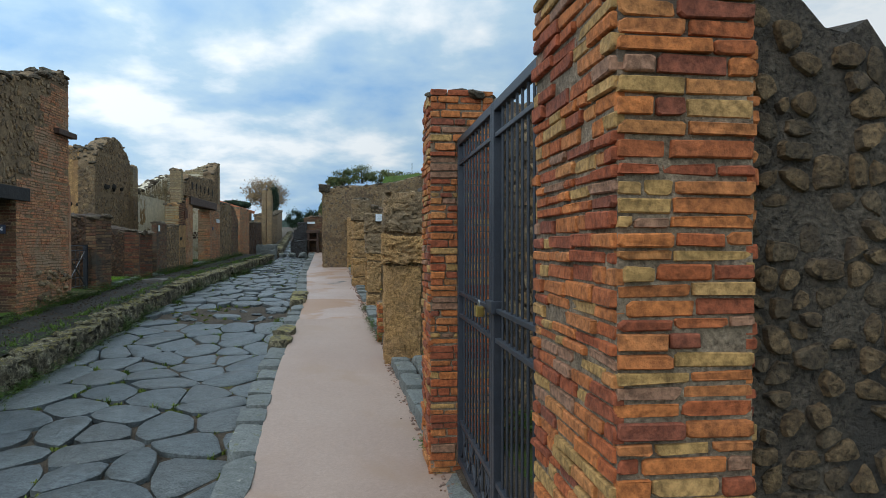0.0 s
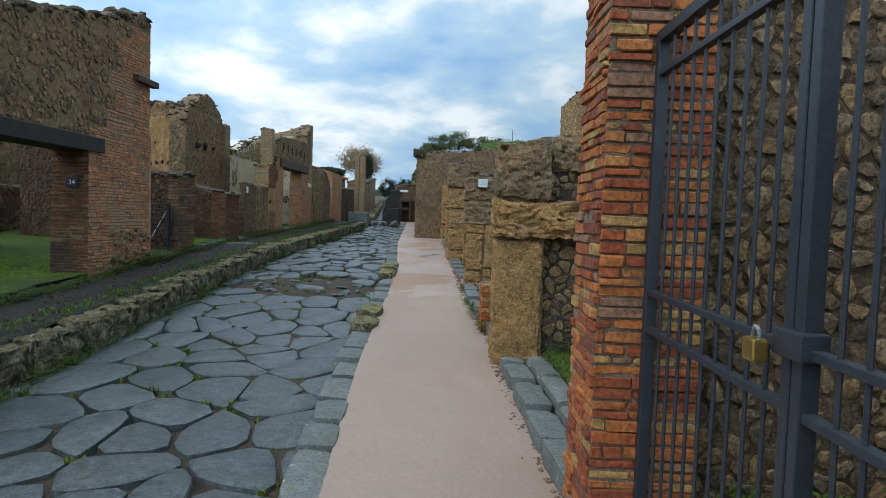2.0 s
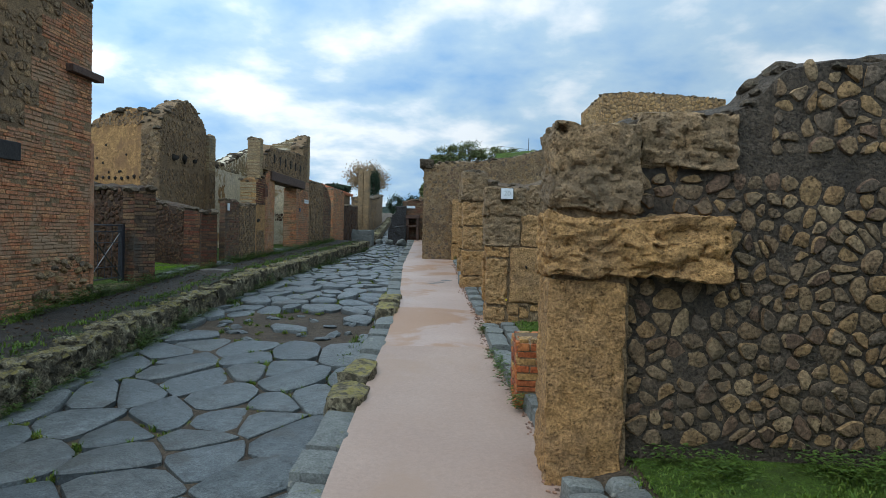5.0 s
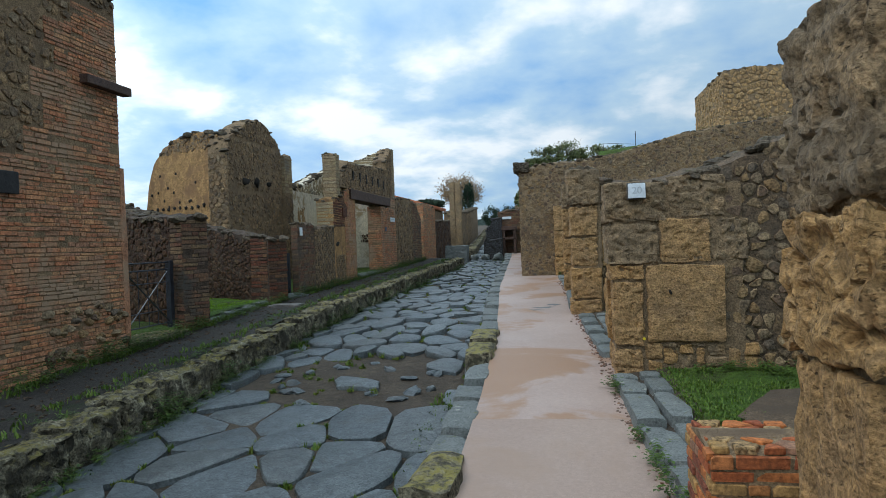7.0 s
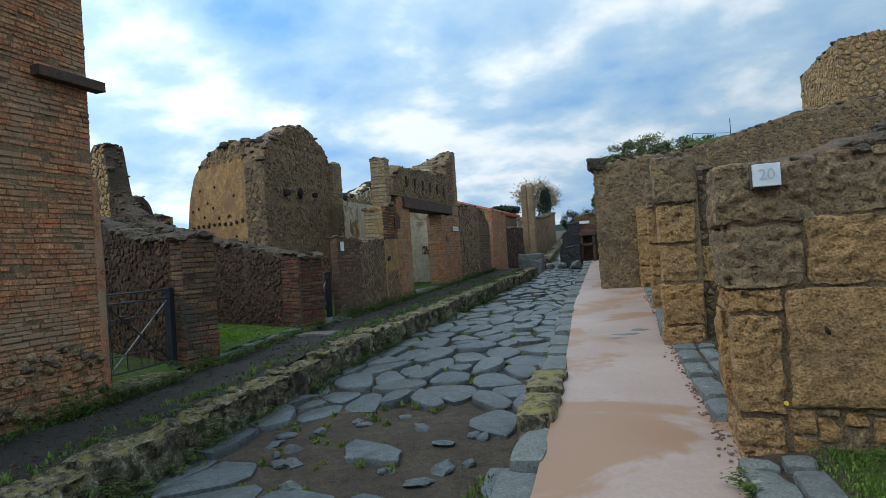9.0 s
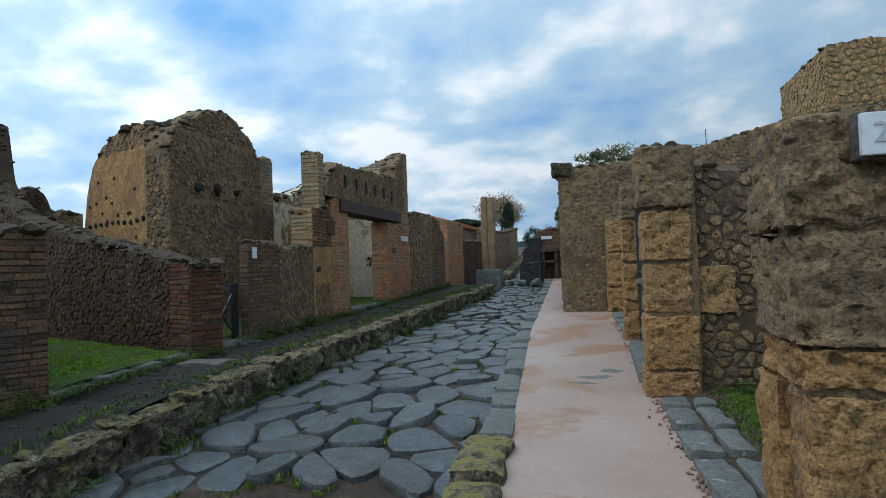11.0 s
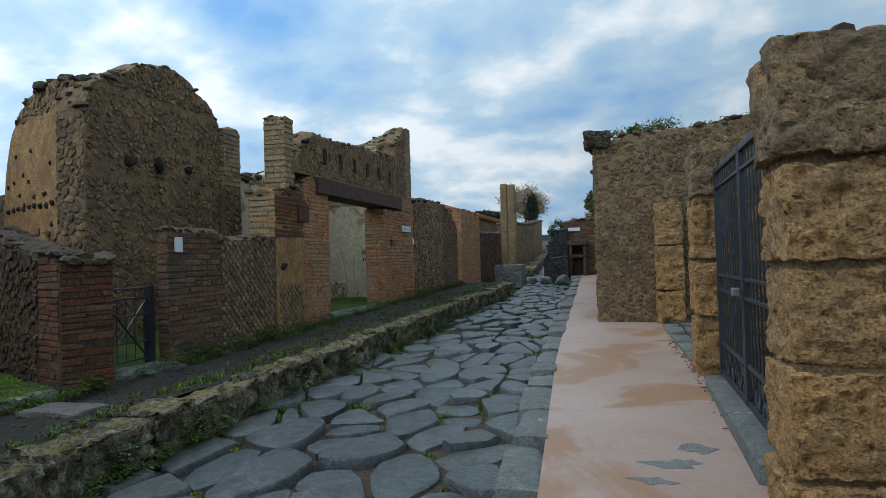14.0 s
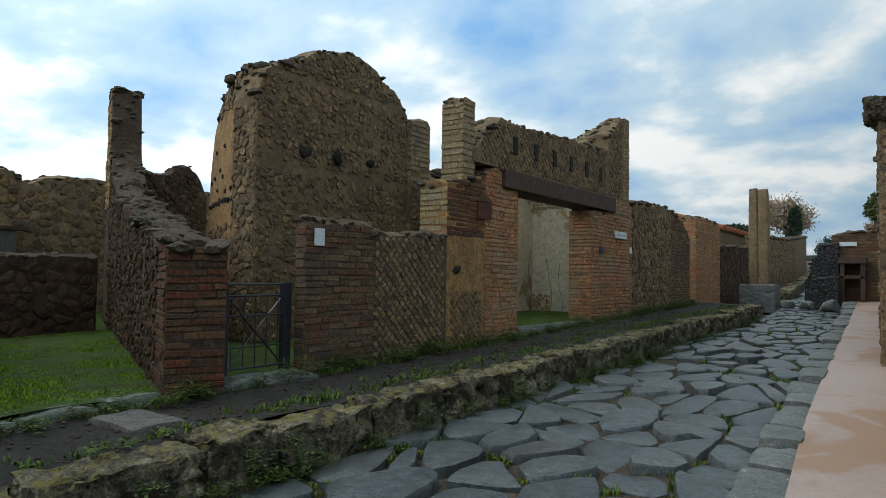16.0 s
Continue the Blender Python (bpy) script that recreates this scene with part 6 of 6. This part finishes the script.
for y in (8.9, 9.2, 9.5, 9.8, 10.1, 10.3, 10.7, 11.9, 12.1):
    rows.append((lerp(PAVE_R, y) + rv.uniform(-0.06, 0.03), y, gz(y), rv.uniform(0.1, 0.22), 0.09, 46))
for y in (16.55, 16.7, 23.5, 23.7):
    rows.append((lerp(PAVE_R, y) + 0.1, y, gz(y), 0.12, 0.08, 36))
for _ in range(26):
    rows.append((rv.uniform(2.3, 5.0), 7.42 + rv.uniform(-0.25, 0.05), gz(7.4) + 0.13, 0.14, 0.15, 36))
for _ in range(20):
    rows.append((rv.uniform(2.4, 5.0), 12.57 + rv.uniform(-0.3, 0.03), gz(12.5) + 0.05, 0.10, 0.15, 30))
for _ in range(24):
    rows.append((rv.uniform(1.85, 4.5), 16.36 + rv.uniform(-0.3, 0.03), gz(16.3) + 0.03, 0.12, 0.15, 34))
for _ in range(14):
    rows.append((rv.uniform(2.4, 4.0), 3.75 + rv.uniform(-0.3, 0.1), -0.05, 0.16, 0.15, 40))
weeds("shop_weeds", rows, "fresh green weeds by sills and wall feet")


def crown(centre, rx, ry, rz, n, leaf, r, ragged=0.35):
    """Many small leaves in uneven clumps with gaps."""
    v, f = [], []
    clumps = []
    for _ in range(max(8, n // 60)):
        d = Vector((r.gauss(0, 1), r.gauss(0, 1), r.gauss(0, 1))).normalized() * r.uniform(0.35, 1.0) ** 0.6
        clumps.append(Vector((centre[0] + d.x * rx, centre[1] + d.y * ry, centre[2] + d.z * rz)))
    for _ in range(n):
        c = r.choice(clumps)
        p = c + Vector((r.gauss(0, rx), r.gauss(0, ry), r.gauss(0, rz))) * ragged * 0.5
        a = Vector((r.gauss(0, 1), r.gauss(0, 1), r.gauss(0, 1))).normalized() * leaf * r.uniform(0.6, 1.4)
        b = a.orthogonal().normalized() * leaf * 0.6
        k = len(v)
        v += [p - a, p + b, p + a, p - b]
        f.append((k, k + 1, k + 2, k + 3))
    return v, f


def tree(name, x, y, z, h, rx, rz, leafmat, label, seed, n=2600, leaf=0.09, trunk=0.16):
    r = random.Random(seed)
    t = base_empty(name, (x, y, z), label, "tree")
    geos = []
    p, rad = Vector((x, y, z - 0.3)), trunk
    for i in range(5):
        q = p + Vector((r.uniform(-0.15, 0.15), r.uniform(-0.15, 0.15), h * 0.16))
        geos.append(tube_geo(p, q, rad, 8, rad * 0.82))
        p, rad = q, rad * 0.82
    for i in range(11):
        s = Vector((x, y, z + h * r.uniform(0.35, 0.75)))
        e = Vector((x + r.uniform(-rx, rx), y + r.uniform(-rx, rx), z + h * r.uniform(0.6, 1.0)))
        geos.append(tube_geo(s, e, trunk * 0.35, 6, 0.02))
    part_of(t, "trunk", *join_geo(geos), M_bark, smooth=True)
    part_of(t, "crown", *crown((x, y, z + h - rz), rx, rx, rz, n, leaf, r), leafmat)
    return t


tree("autumn_tree", -10.9, 90.0, 3.3, 6.9, 2.5, 2.0, M_autumn, "half-bare autumn tree behind the street pier", 5, 4200, 0.12, 0.22)
tree("cypress", -9.4, 86.0, 3.0, 5.6, 0.7, 1.7, M_dark_leaf, "dark narrow evergreen beside the autumn tree", 6, 2400, 0.10, 0.15)
tree("stone_pine", -12.2, 75.0, 1.9, 4.3, 1.6, 0.4, M_dark_leaf, "flat-topped dark pine over the far roofs", 7, 3000, 0.14, 0.25)


def bush(x, y, z, rx, rz, seed, mat=None, label="green and yellowing bush on the wall top", n=1500, leaf=0.045):
    r = random.Random(seed)
    b = base_empty("bush", (x, y, z), label, "bush", "bushes")
    geos = [tube_geo((x + r.uniform(-rx, rx) * 0.4, y, z - 0.2), (x + r.uniform(-rx, rx), y + r.uniform(-0.3, 0.3), z + rz * r.uniform(1, 1.9)), 0.012, 5, 0.004) for _ in range(16)]
    part_of(b, "stems", *join_geo(geos), M_bark)
    part_of(b, "foliage", *crown((x, y, z + rz * 0.7), rx, rx * 0.7, rz, n, leaf, r), mat or M_bush)
    return b


# overgrown bank behind the corner wall
bank_v, bank_f = [], []
for j in range(13):
    for i in range(25):
        x, y = 1.2 + i * 0.5, 26.5 + j * 1.0
        e = math.sin(min(1, j / 3) * 1.57) * min(1, (i + 0.2) / 3)
        bank_v.append((x, y, 0.6 + 3.7 * e + 0.35 * noise.noise((x * 0.6, y * 0.6, 1)) + 0.02 * i))
for j in range(12):
    for i in range(24):
        o = j * 25 + i
        bank_f.append((o, o + 1, o + 26, o + 25))
thing("overgrown_bank", bank_v, bank_f, M_turf, "unexcavated bank of earth grown with scrub", "bank", "structure", smooth=True)
for i, (x, y, z, rx, rz) in enumerate(((0.9, 31, 4.35, 0.6, 0.35), (1.7, 32, 4.6, 0.65, 0.42), (2.6, 32, 4.5, 0.7, 0.3), (3.4, 31.5, 4.5, 0.6, 0.25), (0.4, 33, 4.3, 0.5, 0.3), (4.4, 32, 4.6, 0.7, 0.2))):
    bush(x, y, z, rx, rz, 100 + i)
bush(-0.5, 39.5, 3.0, 0.45, 0.3, 120, M_autumn, "dry brown scrub on a wall end", 900, 0.04)
bush(0.1, 40.5, 3.1, 0.6, 0.35, 121)
bush(-0.25, 33.0, 2.95, 0.28, 0.3, 122, n=900)
mast = base_empty("mast", (3.6, 30.0, 4.0), "thin mast with a slack cable on the bank", "mast")
part_of(mast, "pole", *tube_geo((4.0, 30, 3.8), (4.0, 30, 5.2), 0.012, 6), M_iron)
part_of(mast, "cable", *tube_geo((4.0, 30, 4.75), (2.9, 30, 4.85), 0.007, 5), M_iron)
part_of(mast, "cable", *tube_geo((2.9, 30, 4.85), (2.85, 30, 4.3), 0.01, 5), M_iron)
rows = []
for _ in range(60):
    s = rv.uniform(0, 8)
    rows.append((0.5 + s, 24.3, float(np.interp(s, (0, 1.5, 2.7, 4.5, 8.8), (3.55, 3.60, 3.75, 4.2, 4.7))), 0.12, 0.1, 12))
weeds("wall_top_weeds", rows, "thin weeds on a wall top")

for i in range(9):
    bush(-9.5 + i * 1.5 + rv.uniform(-0.4, 0.4), 112 + rv.uniform(-4, 4), gz(112) + rv.uniform(-0.2, 0.6), 1.5, 1.5, 140 + i, M_dark_leaf, "dark evergreen shrub closing the far street", 1500, 0.13)
# far hills
hv, hf = [], []
for i in range(81):
    a = math.pi * (i / 80)
    x, y = 1500 * math.cos(a), 1500 * math.sin(a)
    hv += [(x, y, -20), (x, y, 62 + 30 * noise.noise((i * 0.13, 2.2, 0)) + 12 * noise.noise((i * 0.6, 5.2, 0)))]
    if i:
        hf.append((2 * i - 2, 2 * i, 2 * i + 1, 2 * i - 1))
thing("backdrop", hv, hf, M_hill, "wooded hills on the horizon", "hills", "structure", smooth=True)
